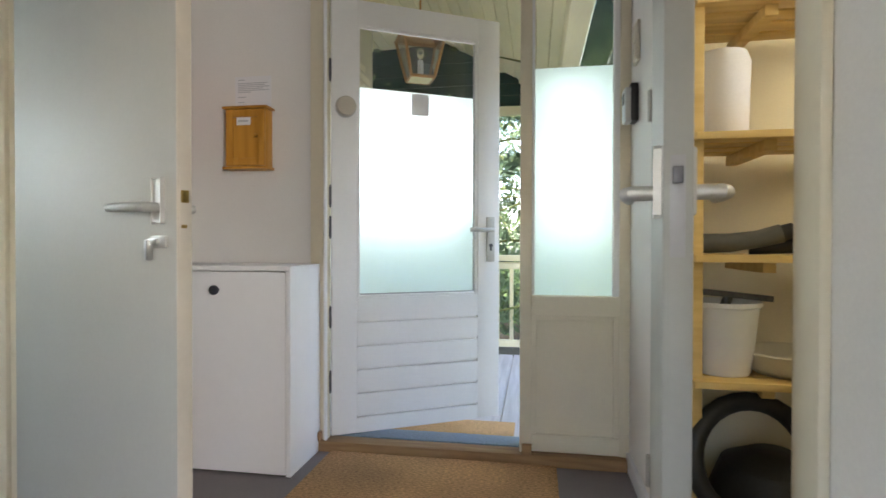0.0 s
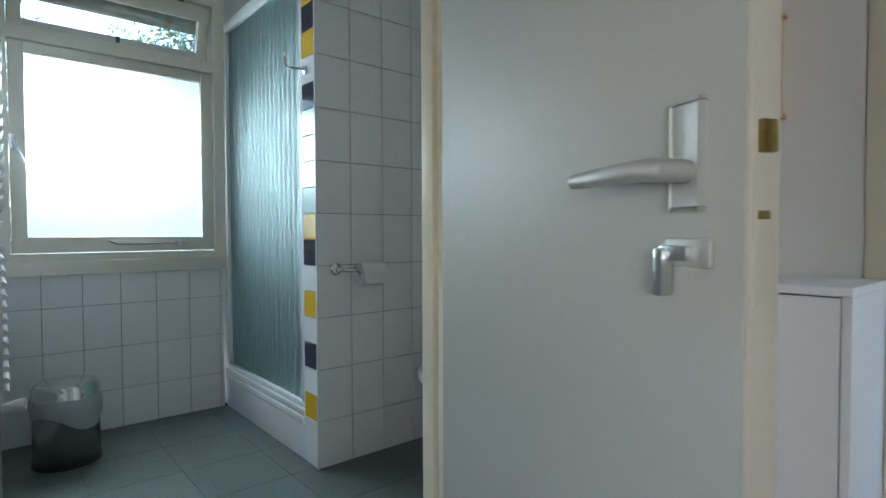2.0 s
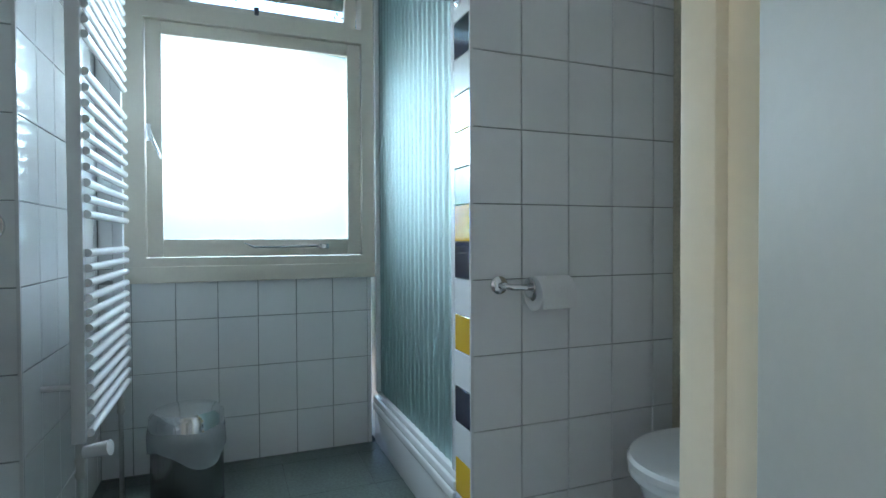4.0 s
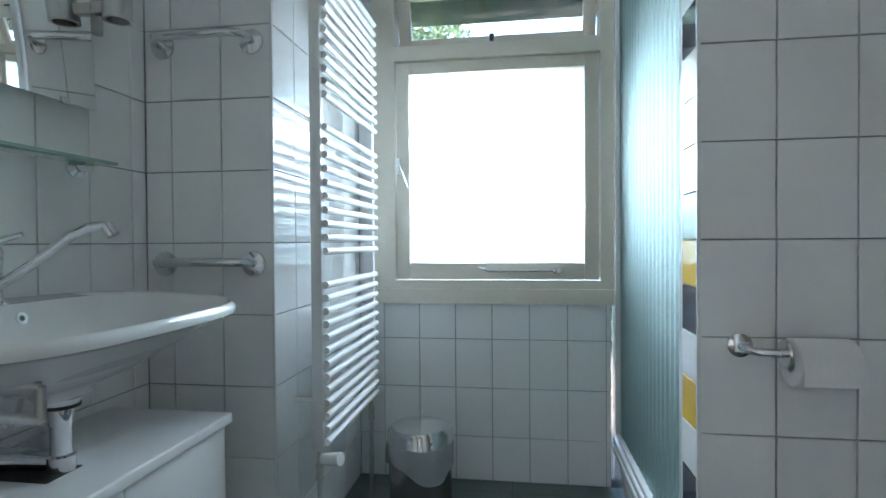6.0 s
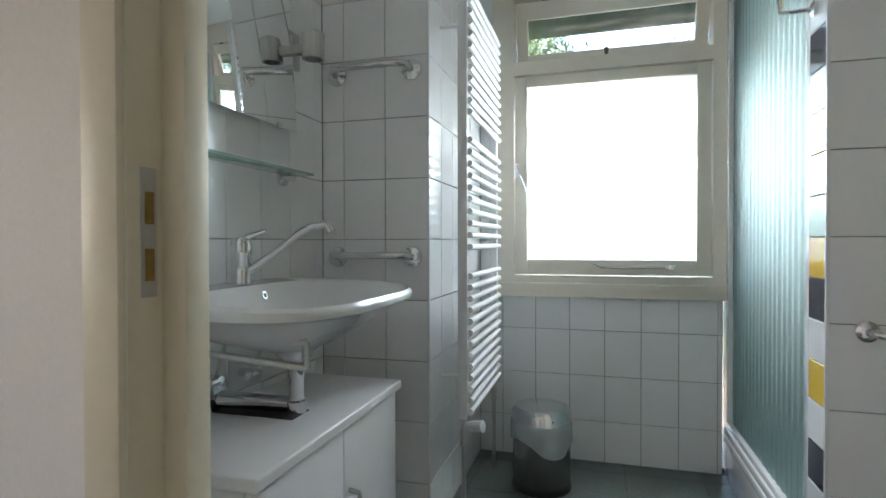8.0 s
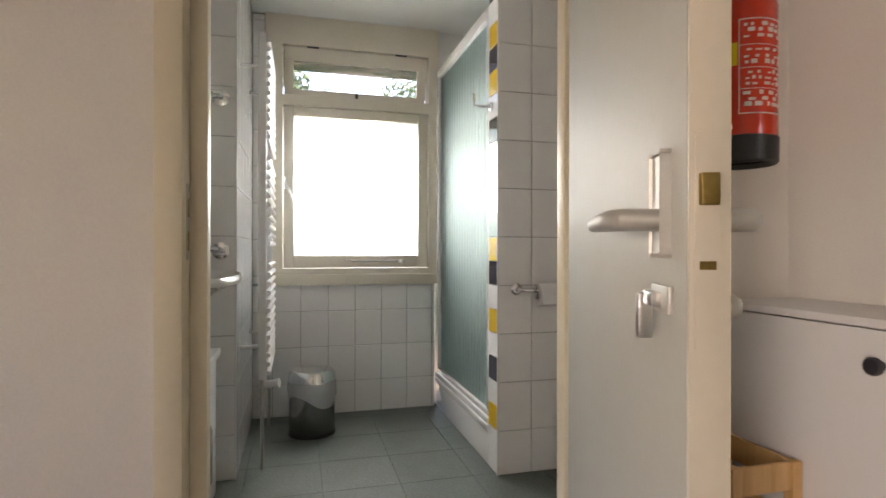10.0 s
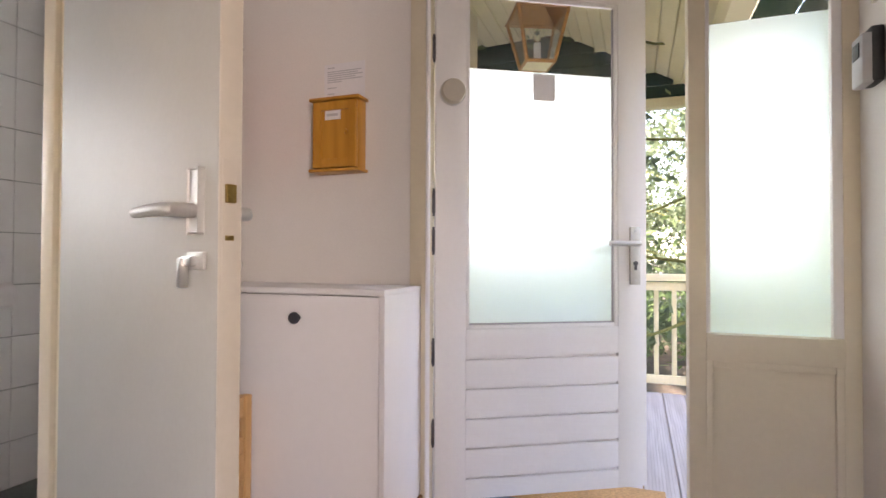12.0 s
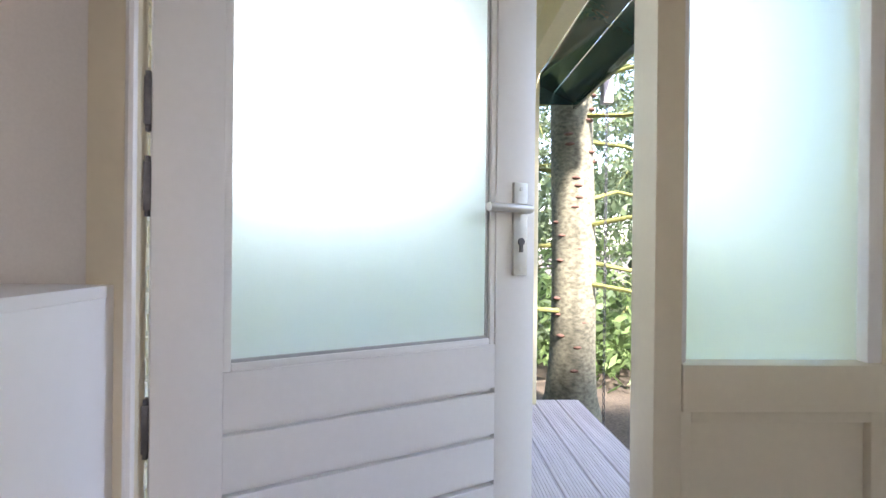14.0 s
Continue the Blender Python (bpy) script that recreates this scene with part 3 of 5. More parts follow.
part("outer_handle", tube([(HX, FD_T, HZ), (HX, FD_T + 0.045, HZ), (HX - 0.02, FD_T + 0.05, HZ), (HX - 0.12, FD_T + 0.05, HZ)], 0.0105), NICKEL, front_door)
part("round_bumper", lathe([(0, 0), (0.044, 0), (0.044, 0.03), (0.04, 0.036), (0, 0.036)], Matrix.Translation((0.06, 0, 1.555)) @ pose(0, 0, 0, 90, 0, 0)), BEIGE, front_door, "round beige plastic disc on the stile")
part("bumper_rim", lathe([(0, 0), (0.047, 0), (0.047, 0.012), (0, 0.012)], Matrix.Translation((0.06, 0, 1.555)) @ pose(0, 0, 0, 90, 0, 0)), STEEL, front_door)
for z in (0.33, 0.62, 1.02, 1.16, 1.72):
    part("hinge", box(-0.014, 0.002, 0.010, 0.026, z - 0.04, z + 0.04, 0.002), IRON, front_door)
    part("hinge_pin", tube([(-0.006, FD_T * 0.5, z - 0.05), (-0.006, FD_T * 0.5, z + 0.05)], 0.007), IRON, front_door)

# ---------------------------------------------------------------- hall things
coir = empty("doormat", "brown coir doormat inside the front door", "doormat")
part("coir_top", box(-0.615, 0.315, 1.265, FY0 - 0.039, HALL_Z, HALL_Z + 0.013, 0.004), COIR, coir)
for x0, x1, y0, y1 in ((-0.63, -0.615, 1.25, FY0 - 0.024), (0.315, 0.33, 1.25, FY0 - 0.024), (-0.615, 0.315, 1.25, 1.265), (-0.615, 0.315, FY0 - 0.039, FY0 - 0.024)):
    part("edge_binding", box(x0, x1, y0, y1, HALL_Z, HALL_Z + 0.009, 0.003), COIR, coir)

cup = empty("shoe_cabinet", "narrow white laminate cabinet with one dark knob", "cabinet")
CX0, CX1, CY0, CY1, CZ = -1.46, -0.69, 1.935, FRONT - 0.008, 0.86
part("side_panel", box(CX0, CX0 + 0.018, CY0 + 0.017, CY1, HALL_Z, CZ - 0.019, 0.001), CABINET, cup)
part("side_panel", box(CX1 - 0.018, CX1, CY0, CY1, HALL_Z, CZ - 0.019, 0.001), CABINET, cup)
part("top", box(CX0, CX1, CY0 - 0.002, CY1, CZ - 0.019, CZ, 0.0015), CABINET, cup)
part("back", box(CX0 + 0.018, CX1 - 0.018, CY1 - 0.012, CY1 - 0.002, HALL_Z, CZ - 0.019), CABINET, cup)
cdoor = part("cabinet_door", box(CX0 + 0.002, CX1 - 0.021, CY0, CY0 + 0.016, HALL_Z + 0.006, CZ - 0.023, 0.0015), CABINET, cup)
part("knob", lathe([(0, 0), (0.010, 0), (0.009, 0.012), (0.019, 0.018), (0.0195, 0.026), (0.016, 0.031), (0, 0.032)], Matrix.Translation((-1.0, CY0, 0.765)) @ pose(0, 0, 0, 90, 0, 0)), KNOB, cdoor, "round dark knob")

key = empty("key_box", "honey coloured wooden key box hung on the wall", "key box")
KX0, KX1, KY0, KZ0, KZ1 = -1.105, -0.92, FRONT - 0.075, 1.286, 1.538
part("case", box(KX0, KX1, KY0 + 0.02, FRONT - 0.001, KZ0, KZ1, 0.002), HONEY, key)
for z in (KZ0 - 0.012, KZ1):
    part("moulding", box(KX0 - 0.012, KX1 + 0.012, KY0 - 0.006, FRONT - 0.001, z, z + 0.012, 0.004), HONEY, key)
kd = part("door_panel", box(KX0 + 0.03, KX1 - 0.03, KY0 + 0.011, KY0 + 0.018, KZ0 + 0.03, KZ1 - 0.03), HONEY, key)
for a, b, c, d in ((KX0 + 0.002, KX0 + 0.034, KZ0 + 0.003, KZ1 - 0.003), (KX1 - 0.034, KX1 - 0.002, KZ0 + 0.003, KZ1 - 0.003),
                   (KX0 + 0.034, KX1 - 0.034, KZ0 + 0.003, KZ0 + 0.036), (KX0 + 0.034, KX1 - 0.034, KZ1 - 0.036, KZ1 - 0.003)):
    part("door_rail", box(a, b, KY0, KY0 + 0.0195, c, d, 0.003), HONEY, key)
part("knob", lathe([(0, 0), (0.006, 0), (0.009, 0.008), (0.007, 0.014), (0, 0.015)], Matrix.Translation((KX1 - 0.045, KY0 + 0.012, 1.42)) @ pose(0, 0, 0, 90, 0, 0), 14), HONEY, key)
tag = part("paper_label", box(KX0 + 0.05, KX1 - 0.07, KY0 + 0.008, KY0 + 0.0105, 1.468, 1.502), PAPER, key, "small white paper label")
part("print_bar", box(KX0 + 0.058, KX1 - 0.08, KY0 + 0.007, KY0 + 0.0082, 1.481, 1.49), INK, tag)

note = thing("paper_notice", box(-1.10, -0.925, FRONT - 0.0015, FRONT - 0.0005, 1.565, 1.70), PAPER, "white sheet with printed lines above the key box", "notice", smooth=False)
for z, w in ((1.683, 0.03), (1.668, 0.145), (1.660, 0.13), (1.652, 0.15), (1.644, 0.12), (1.636, 0.15), (1.628, 0.06), (1.606, 0.04), (1.583, 0.03)):
    part("print_bar", box(-1.085, -1.085 + w, FRONT - 0.0025, FRONT - 0.0014, z, z + 0.004), INK, note)

# fire extinguisher, hung on the wall
EX, EY, EZ, ER = -1.392, 1.96, 1.235, 0.088
ext = empty("fire_extinguisher", "red fire extinguisher with black hose hung on the wall", "fire extinguisher", pose(EX, EY, EZ))
part("cylinder", lathe([(0, 0.03), (ER, 0.03), (ER, 0.42), (ER * 0.96, 0.44), (ER * 0.8, 0.457), (ER * 0.5, 0.47), (0.022, 0.476), (0.022, 0.485), (0, 0.485)], None, 40), RED, ext)
part("foot_ring", lathe([(ER * 0.72, 0.012), (ER * 0.95, 0), (ER + 0.002, 0.006), (ER + 0.003, 0.07), (ER - 0.002, 0.074), (ER - 0.004, 0.02), (ER * 0.72, 0.02)], None, 40), BLACK, ext)
part("valve", lathe([(0, 0.48), (0.02, 0.48), (0.021, 0.515), (0.014, 0.525), (0.014, 0.55), (0, 0.552)], None, 18), NICKEL, ext)
part("squeeze_lever", tube([(-0.01, 0.01, 0.545), (0.01, 0.0, 0.562), (0.04, -0.03, 0.566), (0.085, -0.06, 0.562)], [0.01, 0.011, 0.009, 0.007], 8), BLACK, ext)
part("carry_handle", tube([(0.0, 0.0, 0.52), (0.03, 0.02, 0.528), (0.07, 0.045, 0.505), (0.088, 0.06, 0.47)], [0.009, 0.009, 0.008, 0.006], 8), BLACK, ext)
part("hose", tube([(0, -0.01, 0.53), (0.0, -0.045, 0.545), (0.005, -0.085, 0.535), (0.01, -0.108, 0.5), (0.015, -0.116, 0.44), (0.02, -0.115, 0.34), (0.03, -0.105, 0.22), (0.04, -0.095, 0.12), (0.045, -0.085, 0.06)], 0.0115, 12), BLACK, ext)
part("nozzle_ring", tube([(0.0425, -0.091, 0.1), (0.044, -0.0885, 0.085)], 0.014, 12), PAPER, ext)


def wrap(a0, a1, z0, z1, r, n=14):
    bm = bmesh.new()
    cols = [[bm.verts.new((rr * math.cos(a), rr * math.sin(a), z)) for z, rr in ((z0, r), (z1, r), (z1, r - 0.002), (z0, r - 0.002))] for a in (radians(a0 + (a1 - a0) * i / n) for i in range(n + 1))]
    for a, b in zip(cols, cols[1:]):
        for k in range(4):
            bm.faces.new((a[k], a[(k + 1) % 4], b[(k + 1) % 4], b[k]))
    bm.faces.new(cols[0]), bm.faces.new(cols[-1])
    return bm


part("yellow_band", wrap(-105, -50, 0.255, 0.315, ER + 0.0012), YELLOW, ext, "yellow sticker band")
A0, A1 = -48, 38
for a0, a1, z0, z1 in ((A0, A0 + 1.6, 0.125, 0.375), (A1 - 1.6, A1, 0.125, 0.375), (A0, A1, 0.125, 0.128), (A0, A1, 0.372, 0.375), (A0, A1, 0.305, 0.3065), (A0, A1, 0.245, 0.2465), (A0, A1, 0.19, 0.1915)):
    part("label_line", wrap(a0, a1, z0, z1, ER + 0.001), PRINT, ext)
rng = random.Random(4)
for z in (0.355, 0.34, 0.325, 0.29, 0.272, 0.256, 0.23, 0.215, 0.2, 0.175, 0.16, 0.145):
    a = A0 + 6 + rng.random() * 10
    while a < A1 - 10:
        w = rng.uniform(4, 12)
        part("label_print", wrap(a, a + w, z, z + rng.uniform(0.004, 0.012), ER + 0.001, 4), PRINT, ext)
        a += w + rng.uniform(4, 14)
part("wall_bracket", box(-0.105, -0.082, -0.03, 0.03, 0.3, 0.36, 0.003), IRON, ext)

# umbrella stand of pine
UX0, UX1, UY0, UY1, UZ = -1.41, -1.17, 1.725, 1.925, 0.505
stand = empty("umbrella_stand", "pale pine umbrella stand with square cut-outs", "umbrella stand")
for x in (UX0, UX1 - 0.028):
    for y in (UY0, UY1 - 0.028):
        part("corner_post", box(x, x + 0.028, y, y + 0.028, HALL_Z, UZ, 0.003), PINE, stand)


def lattice(z0, z1, length, holes):
    """A slatted side, in its own plane: two rails and short bars between them."""
    bm = box(0, length, 0, 0.01, z1 - 0.028, z1)
    box(0, length, 0, 0.01, z0, z0 + 0.028, bm=bm)
    step = length / holes
    for k in range(holes + 1):
        c = min(max(k * step, 0.008), length - 0.008)
        box(c - 0.008, c + 0.008, 0.0005, 0.0095, z0 + 0.028, z1 - 0.028, bm=bm)
    rows = max(1, round((z1 - z0 - 0.056) / 0.045))
    for r in range(1, rows):
        z = z0 + 0.028 + (z1 - z0 - 0.056) * r / rows
        box(0, length, 0.001, 0.009, z - 0.009, z + 0.009, bm=bm)
    return bm


for x0, y0, turn, ln in ((UX0 + 0.028, UY0 + 0.007, 0, UX1 - UX0 - 0.056), (UX0 + 0.028, UY1 - 0.017, 0, UX1 - UX0 - 0.056),
                         (UX0 + 0.017, UY0 + 0.028, 90, UY1 - UY0 - 0.056), (UX1 - 0.007, UY0 + 0.028, 90, UY1 - UY0 - 0.056)):
    m = pose(x0, y0, 0, 0, 0, turn)
    part("top_rail", box(0, ln, 0, 0.01, UZ - 0.068, UZ - 0.002, 0.002, m=m), PINE, stand)
    bm = box(0, ln, 0, 0.01, 0.32, 0.375, 0.002, m=m)
    part("middle_rail", bm, PINE, stand)
    bm = lattice(0.10, 0.318, ln, 5)
    bm.transform(m)
    part("lattice_side", bm, PINE, stand, smooth=False)
part("bottom_board", box(UX0 + 0.028, UX1 - 0.028, UY0 + 0.028, UY1 - 0.028, 0.09, 0.10), PINE, stand)

# key safe and light switch on the right wall
safe = empty("key_safe", "grey and black wall-mounted key safe", "key safe", pose(RIGHT, 2.12, 1.47))
part("cover", box(-0.05, -0.022, -0.038, 0.038, -0.065, 0.065, 0.008), GREY_PLASTIC, safe, "grey cover")
part("body", box(-0.03, 0.0, -0.04, 0.04, -0.062, 0.08, 0.008), BLACK, safe, "black body")
part("window", box(-0.0525, -0.049, -0.022, 0.022, 0.005, 0.045, 0.002), BLACK, safe)
sw = empty("light_switch", "cream double light switch on the wall", "light switch", pose(RIGHT, 2.10, 1.70))
part("plate", box(-0.012, 0, -0.04, 0.04, -0.075, 0.075, 0.004), SWITCH, sw)
for z in (-0.036, 0.036):
    part("rocker", box(-0.017, -0.011, -0.03, 0.03, z - 0.03, z + 0.03, 0.003), SWITCH, sw)

# ---------------------------------------------------------------- storage cupboard
cf = empty("door_frame_cupboard", "cream painted frame of the storage cupboard", "door frame", kind="structure")
part("jamb", box(RIGHT - 0.004, RIGHT + 0.064, CD0 - 0.001, CD0 + 0.03, HALL_Z, 2.12, 0.002), CREAM, cf)
part("jamb", box(RIGHT - 0.004, RIGHT + 0.064, CD1 - 0.03, CD1 + 0.001, HALL_Z, 2.12, 0.002), CREAM, cf)
part("casing", box(RIGHT - 0.016, RIGHT - 0.0005, CD1 - 0.02, CD1 + 0.055, HALL_Z, 2.15, 0.004), CREAM, cf)
part("casing", box(RIGHT - 0.016, RIGHT - 0.0005, CD0 - 0.055, CD0 + 0.02, HALL_Z, 2.15, 0.004), CREAM, cf)
part("head", box(RIGHT - 0.004, RIGHT + 0.064, CD0 + 0.03, CD1 - 0.03, 2.09, 2.12, 0.002), CREAM, cf)
cdr = empty("door_cupboard", "off-white storage cupboard door standing ajar", "door", pose(0.612, 1.60, HALL_Z + 0.005, 0, 0, 259.8), "structure")
CW = 0.80
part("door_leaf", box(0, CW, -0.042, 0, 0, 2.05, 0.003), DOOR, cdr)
for side, y in ((-1, -0.042), (1, 0.0)):
    lever_handle(cdr, CW - 0.06, 0.985, y, side)
part("latch_plate", box(CW, CW + 0.0015, -0.032, -0.011, 0.885, 1.035, 0.0005), GREY_PLASTIC, cdr)
part("latch_bolt", box(CW + 0.001, CW + 0.009, -0.029, -0.014, 0.993, 1.018, 0.002), IRON, cdr)
for z in (0.25, 1.3, 1.85):
    part("hinge", tube([(-0.004, -0.046, z - 0.045), (-0.004, -0.046, z + 0.045)], 0.008), NICKEL, cdr)

SX0, SX1, SY0, SY1 = RIGHT + 0.065, 1.22, 1.60, 1.95
rack = empty("shelf_rack", "yellow pine slatted shelving in the cupboard", "shelves")
for x in (SX0, SX1 - 0.03):
    for y in (SY0 + 0.02, SY1 - 0.03):
        part("upright", box(x, x + 0.03, y, y + 0.03, HALL_Z, 1.95, 0.002), SHELFWOOD, rack)
for z in (0.563, 0.918, 1.262, 1.64):
    for y in (SY0, SY0 + 0.085, SY0 + 0.17, SY0 + 0.255):
        part("slat", box(SX0 + 0.001, SX1 - 0.001, y, y + 0.07, z - 0.018, z, 0.002), SHELFWOOD, rack)
    part("cross_bar", box(SX0 + 0.19, SX0 + 0.225, SY0 + 0.03, SY1 - 0.01, z - 0.05, z - 0.0185, 0.002), SHELFWOOD, rack)
    part("front_rail", box(SX0 + 0.001, SX1 - 0.001, SY0 - 0.012, SY0 - 0.0005, z - 0.02, z + 0.001, 0.002), SHELFWOOD, rack)

bucket = empty("bucket", "white plastic bucket with wire handle on a shelf", "bucket", pose(0.80, 1.73, 0.5635))
part("body", lathe([(0, 0), (0.075, 0), (0.08, 0.01), (0.10, 0.2), (0.107, 0.203), (0.107, 0.215), (0.101, 0.215), (0.095, 0.2), (0.075, 0.01), (0, 0.008)]), material("white_bucket_plastic", (0.72, 0.72, 0.70), 0.4, grain=0.02, stain=0.04), bucket)
part("handle", tube(arc((0, 0, 0.195), 0.108, 180, 360, (1, 0, 0), (0, -0.75, 0.55), 14), 0.003, 6), STEEL, bucket, "thin wire handle")
squeegee = empty("floor_wiper", "grey floor wiper lying across the bucket", "wiper", pose(0.83, 1.74, 0.793, 0, 6, 8))
part("blade", box(-0.12, 0.12, -0.014, 0.014, -0.006, 0.012, 0.003), IRON, squeegee)
part("socket", tube([(-0.01, 0, 0.0), (-0.02, 0, -0.05)], 0.014), BLACK, squeegee)
dish = empty("dish_basin", "shallow cream plastic basin on the shelf", "basin", pose(1.0, 1.74, 0.5635))
part("body", lathe([(0, 0), (0.10, 0), (0.125, 0.02), (0.135, 0.06), (0.145, 0.065), (0.14, 0.07), (0.128, 0.062), (0.115, 0.022), (0.095, 0.008), (0, 0.008)]), material("cream_basin_plastic", (0.62, 0.58, 0.46), 0.35, grain=0.02, stain=0.04), dish)
hose = empty("vacuum_hose", "dark grey vacuum hose pieces on the shelf", "hose", pose(0.86, 1.70, 0.919))
part("tube", tube([(-0.14, 0.02, 0.032), (-0.05, 0.0, 0.034), (0.03, 0.01, 0.045), (0.09, 0.0, 0.062)], [0.03, 0.028, 0.026, 0.028], 14), material("grey_tube", (0.10, 0.105, 0.105), 0.4, grain=0.1), hose)
part("tube", tube([(0.02, 0.05, 0.025), (0.1, 0.03, 0.028), (0.17, 0.0, 0.03)], 0.026, 14), BLACK, hose)
part("cuff", tube([(0.085, 0.0, 0.06), (0.12, -0.005, 0.07)], 0.024, 14), BLACK, hose)
paper_roll = thing("paper_roll", lathe([(0, 0), (0.06, 0), (0.075, 0.02), (0.08, 0.23), (0.07, 0.262), (0.03, 0.275), (0, 0.275)], Matrix.Translation((0.80, 1.75, 1.2625))), PAPER, "white paper package on the shelf", "package")
vac = empty("vacuum_cleaner", "black vacuum cleaner with coiled hose on the cupboard floor", "vacuum cleaner", pose(0.87, 1.72, HALL_Z - 0.004))
part("body", lathe([(0, 0), (0.15, 0), (0.175, 0.03), (0.175, 0.16), (0.14, 0.25), (0.06, 0.29), (0, 0.29)], pose(0.08, 0.03, 0)), BLACK, vac)
part("hose_coil", tube(arc((-0.02, -0.09, 0.30), 0.16, 0, 335, (1, 0.1, 0), (0, 0.2, 1), 26), 0.027, 12), BLACK, vac)
part("wheel", tube([(0.09, -0.15, 0.06), (0.09, -0.13, 0.06)], 0.06, 20), BLACK, vac)


# ---------------------------------------------------------------- bathroom window
win = empty("window_bathroom", "cream painted bathroom window with frosted pane and open top light", "window", kind="structure")
WY0, WY1, WZ0, WZ1 = 0.585, 1.64, 0.795, 2.40
CY_0, CY_1, CZ_0, CZ_1 = 0.685, 1.577, 0.885, 1.862     # casement opening
TZ_0, TZ_1 = 1.925, 2.225                                # top light opening
XF0, XF1 = WIN_X - 0.10, WIN_X + 0.012
for a, b, c, d in ((WY0, CY_0, WZ0, WZ1), (CY_1, WY1, WZ0, WZ1), (CY_0, CY_1, WZ0, CZ_0), (CY_0, CY_1, CZ_1, TZ_0), (CY_0, CY_1, TZ_1, WZ1)):
    part("window_frame", box(XF0, XF1, a, b, c, d), BATHFRAME, win, smooth=False)
part("window_sill", box(XF1, XF1 + 0.012, WY0, WY1, WZ0 - 0.012, WZ0 + 0.055, 0.004), BATHFRAME, win)
casement = part("casement", box(WIN_X - 0.045, WIN_X - 0.005, CY_0 + 0.004, 0.748, CZ_0 + 0.004, CZ_1 - 0.004, 0.004), BATHFRAME, win)
for a, b, c, d in ((1.513, CY_1 - 0.004, CZ_0 + 0.004, CZ_1 - 0.004), (0.748, 1.513, CZ_0 + 0.004, 0.962), (0.748, 1.513, 1.803, CZ_1 - 0.004)):
    part("casement_rail", box(WIN_X - 0.045, WIN_X - 0.005, a, b, c, d, 0.004), BATHFRAME, casement)
win_glass = part("frosted_pane", box(WIN_X - 0.03, WIN_X - 0.025, 0.745, 1.516, 0.955, 1.81), FROST, casement, "frosted window pane")
part("fastener", box(WIN_X - 0.005, WIN_X + 0.012, 0.69, 0.71, 1.36, 1.43, 0.003), CHROME, casement, "chrome window fastener")
part("fastener_lever", tube([(WIN_X + 0.015, 0.70, 1.42), (WIN_X + 0.025, 0.71, 1.38), (WIN_X + 0.022, 0.745, 1.29)], [0.008, 0.007, 0.005], 8), CHROME, casement)
part("stay_bar", tube([(WIN_X + 0.016, 1.06, 0.945), (WIN_X + 0.016, 1.10, 0.927), (WIN_X + 0.016, 1.2, 0.926), (WIN_X + 0.016, 1.40, 0.93)], [0.003, 0.006, 0.006, 0.006], 8), CHROME, casement, "chrome window stay")
part("stay_pin", box(WIN_X - 0.006, WIN_X + 0.024, 1.375, 1.42, 0.918, 0.94, 0.003), CHROME, casement)
top = part("top_light", box(-0.04, 0.0, CY_0 + 0.005, CY_1 - 0.005, -0.085, -0.004, 0.004), BATHFRAME, win)
top.matrix_world = pose(WIN_X - 0.012, 0, TZ_1, 0, 17, 0)
for a, b, c, d in ((CY_0 + 0.005, CY_0 + 0.06, -0.29, -0.085), (CY_1 - 0.06, CY_1 - 0.005, -0.29, -0.085), (CY_0 + 0.06, CY_1 - 0.06, -0.29, -0.25)):
    part("top_light_rail", box(-0.04, 0.0, a, b, c, d, 0.003), BATHFRAME, top)
top_glass = part("clear_pane", box(-0.022, -0.018, CY_0 + 0.055, CY_1 - 0.055, -0.255, -0.08), CLEAR, top, "clear glass of the top light")
for y in (0.86, 1.4):
    part("top_light_hinge", tube([(WIN_X + 0.002, y - 0.035, TZ_1 - 0.004), (WIN_X + 0.002, y + 0.035, TZ_1 - 0.004)], 0.006), IRON, win)
part("top_light_stay", tube([(WIN_X + 0.014, 1.12, TZ_0 + 0.002), (WIN_X + 0.014, 1.12, TZ_0 + 0.03)], [0.009, 0.012], 8), IRON, win)

# ---------------------------------------------------------------- radiator
rad = empty("towel_radiator", "white enamelled towel radiator mounted on the tiled wall", "radiator", pose(0, 0, 0))
RX0, RX1, RY = -3.33, -2.745, 0.618
for x in (RX0, RX1):
    part("upright", box(x - 0.016, x + 0.016, RY - 0.018, RY + 0.018, 0.41, 1.985, 0.007), ENAMEL, rad)
rail_mesh = finish(tube([(RX0, 0, 0), (RX1, 0, 0)], 0.0115, 12), "rail", ENAMEL, True)
for lo, hi, count in ((0.435, 0.925, 13), (1.03, 1.415, 10), (1.515, 1.955, 12)):
    for k in range(count):
        o = new("rail", rail_mesh)
        o.parent, o.location = rad, (0, RY + 0.024, lo + (hi - lo) * k / (count - 1))
for x in (RX0 + 0.06, RX1 - 0.06):
    for z in (0.55, 1.85):
        part("wall_bracket", tube([(x, 0.516, z), (x, RY + 0.005, z)], 0.009, 8), ENAMEL, rad)
for x in (RX0, RX1):
    part("valve", lathe([(0, 0), (0.012, 0), (0.014, 0.012), (0.01, 0.02), (0.014, 0.05), (0.009, 0.06), (0.009, 0.095), (0, 0.095)], pose(x, RY, 0.315), 14), NICKEL, rad)
    part("supply_pipe", tube([(x, RY, 0.0), (x, RY, 0.32)], 0.0085, 10), STEEL, rad)
part("thermostat_knob", tube([(RX1 + 0.004, RY + 0.012, 0.385), (RX1 + 0.02, RY + 0.075, 0.395)], [0.017, 0.021], 16), ENAMEL, rad, "white thermostatic knob")

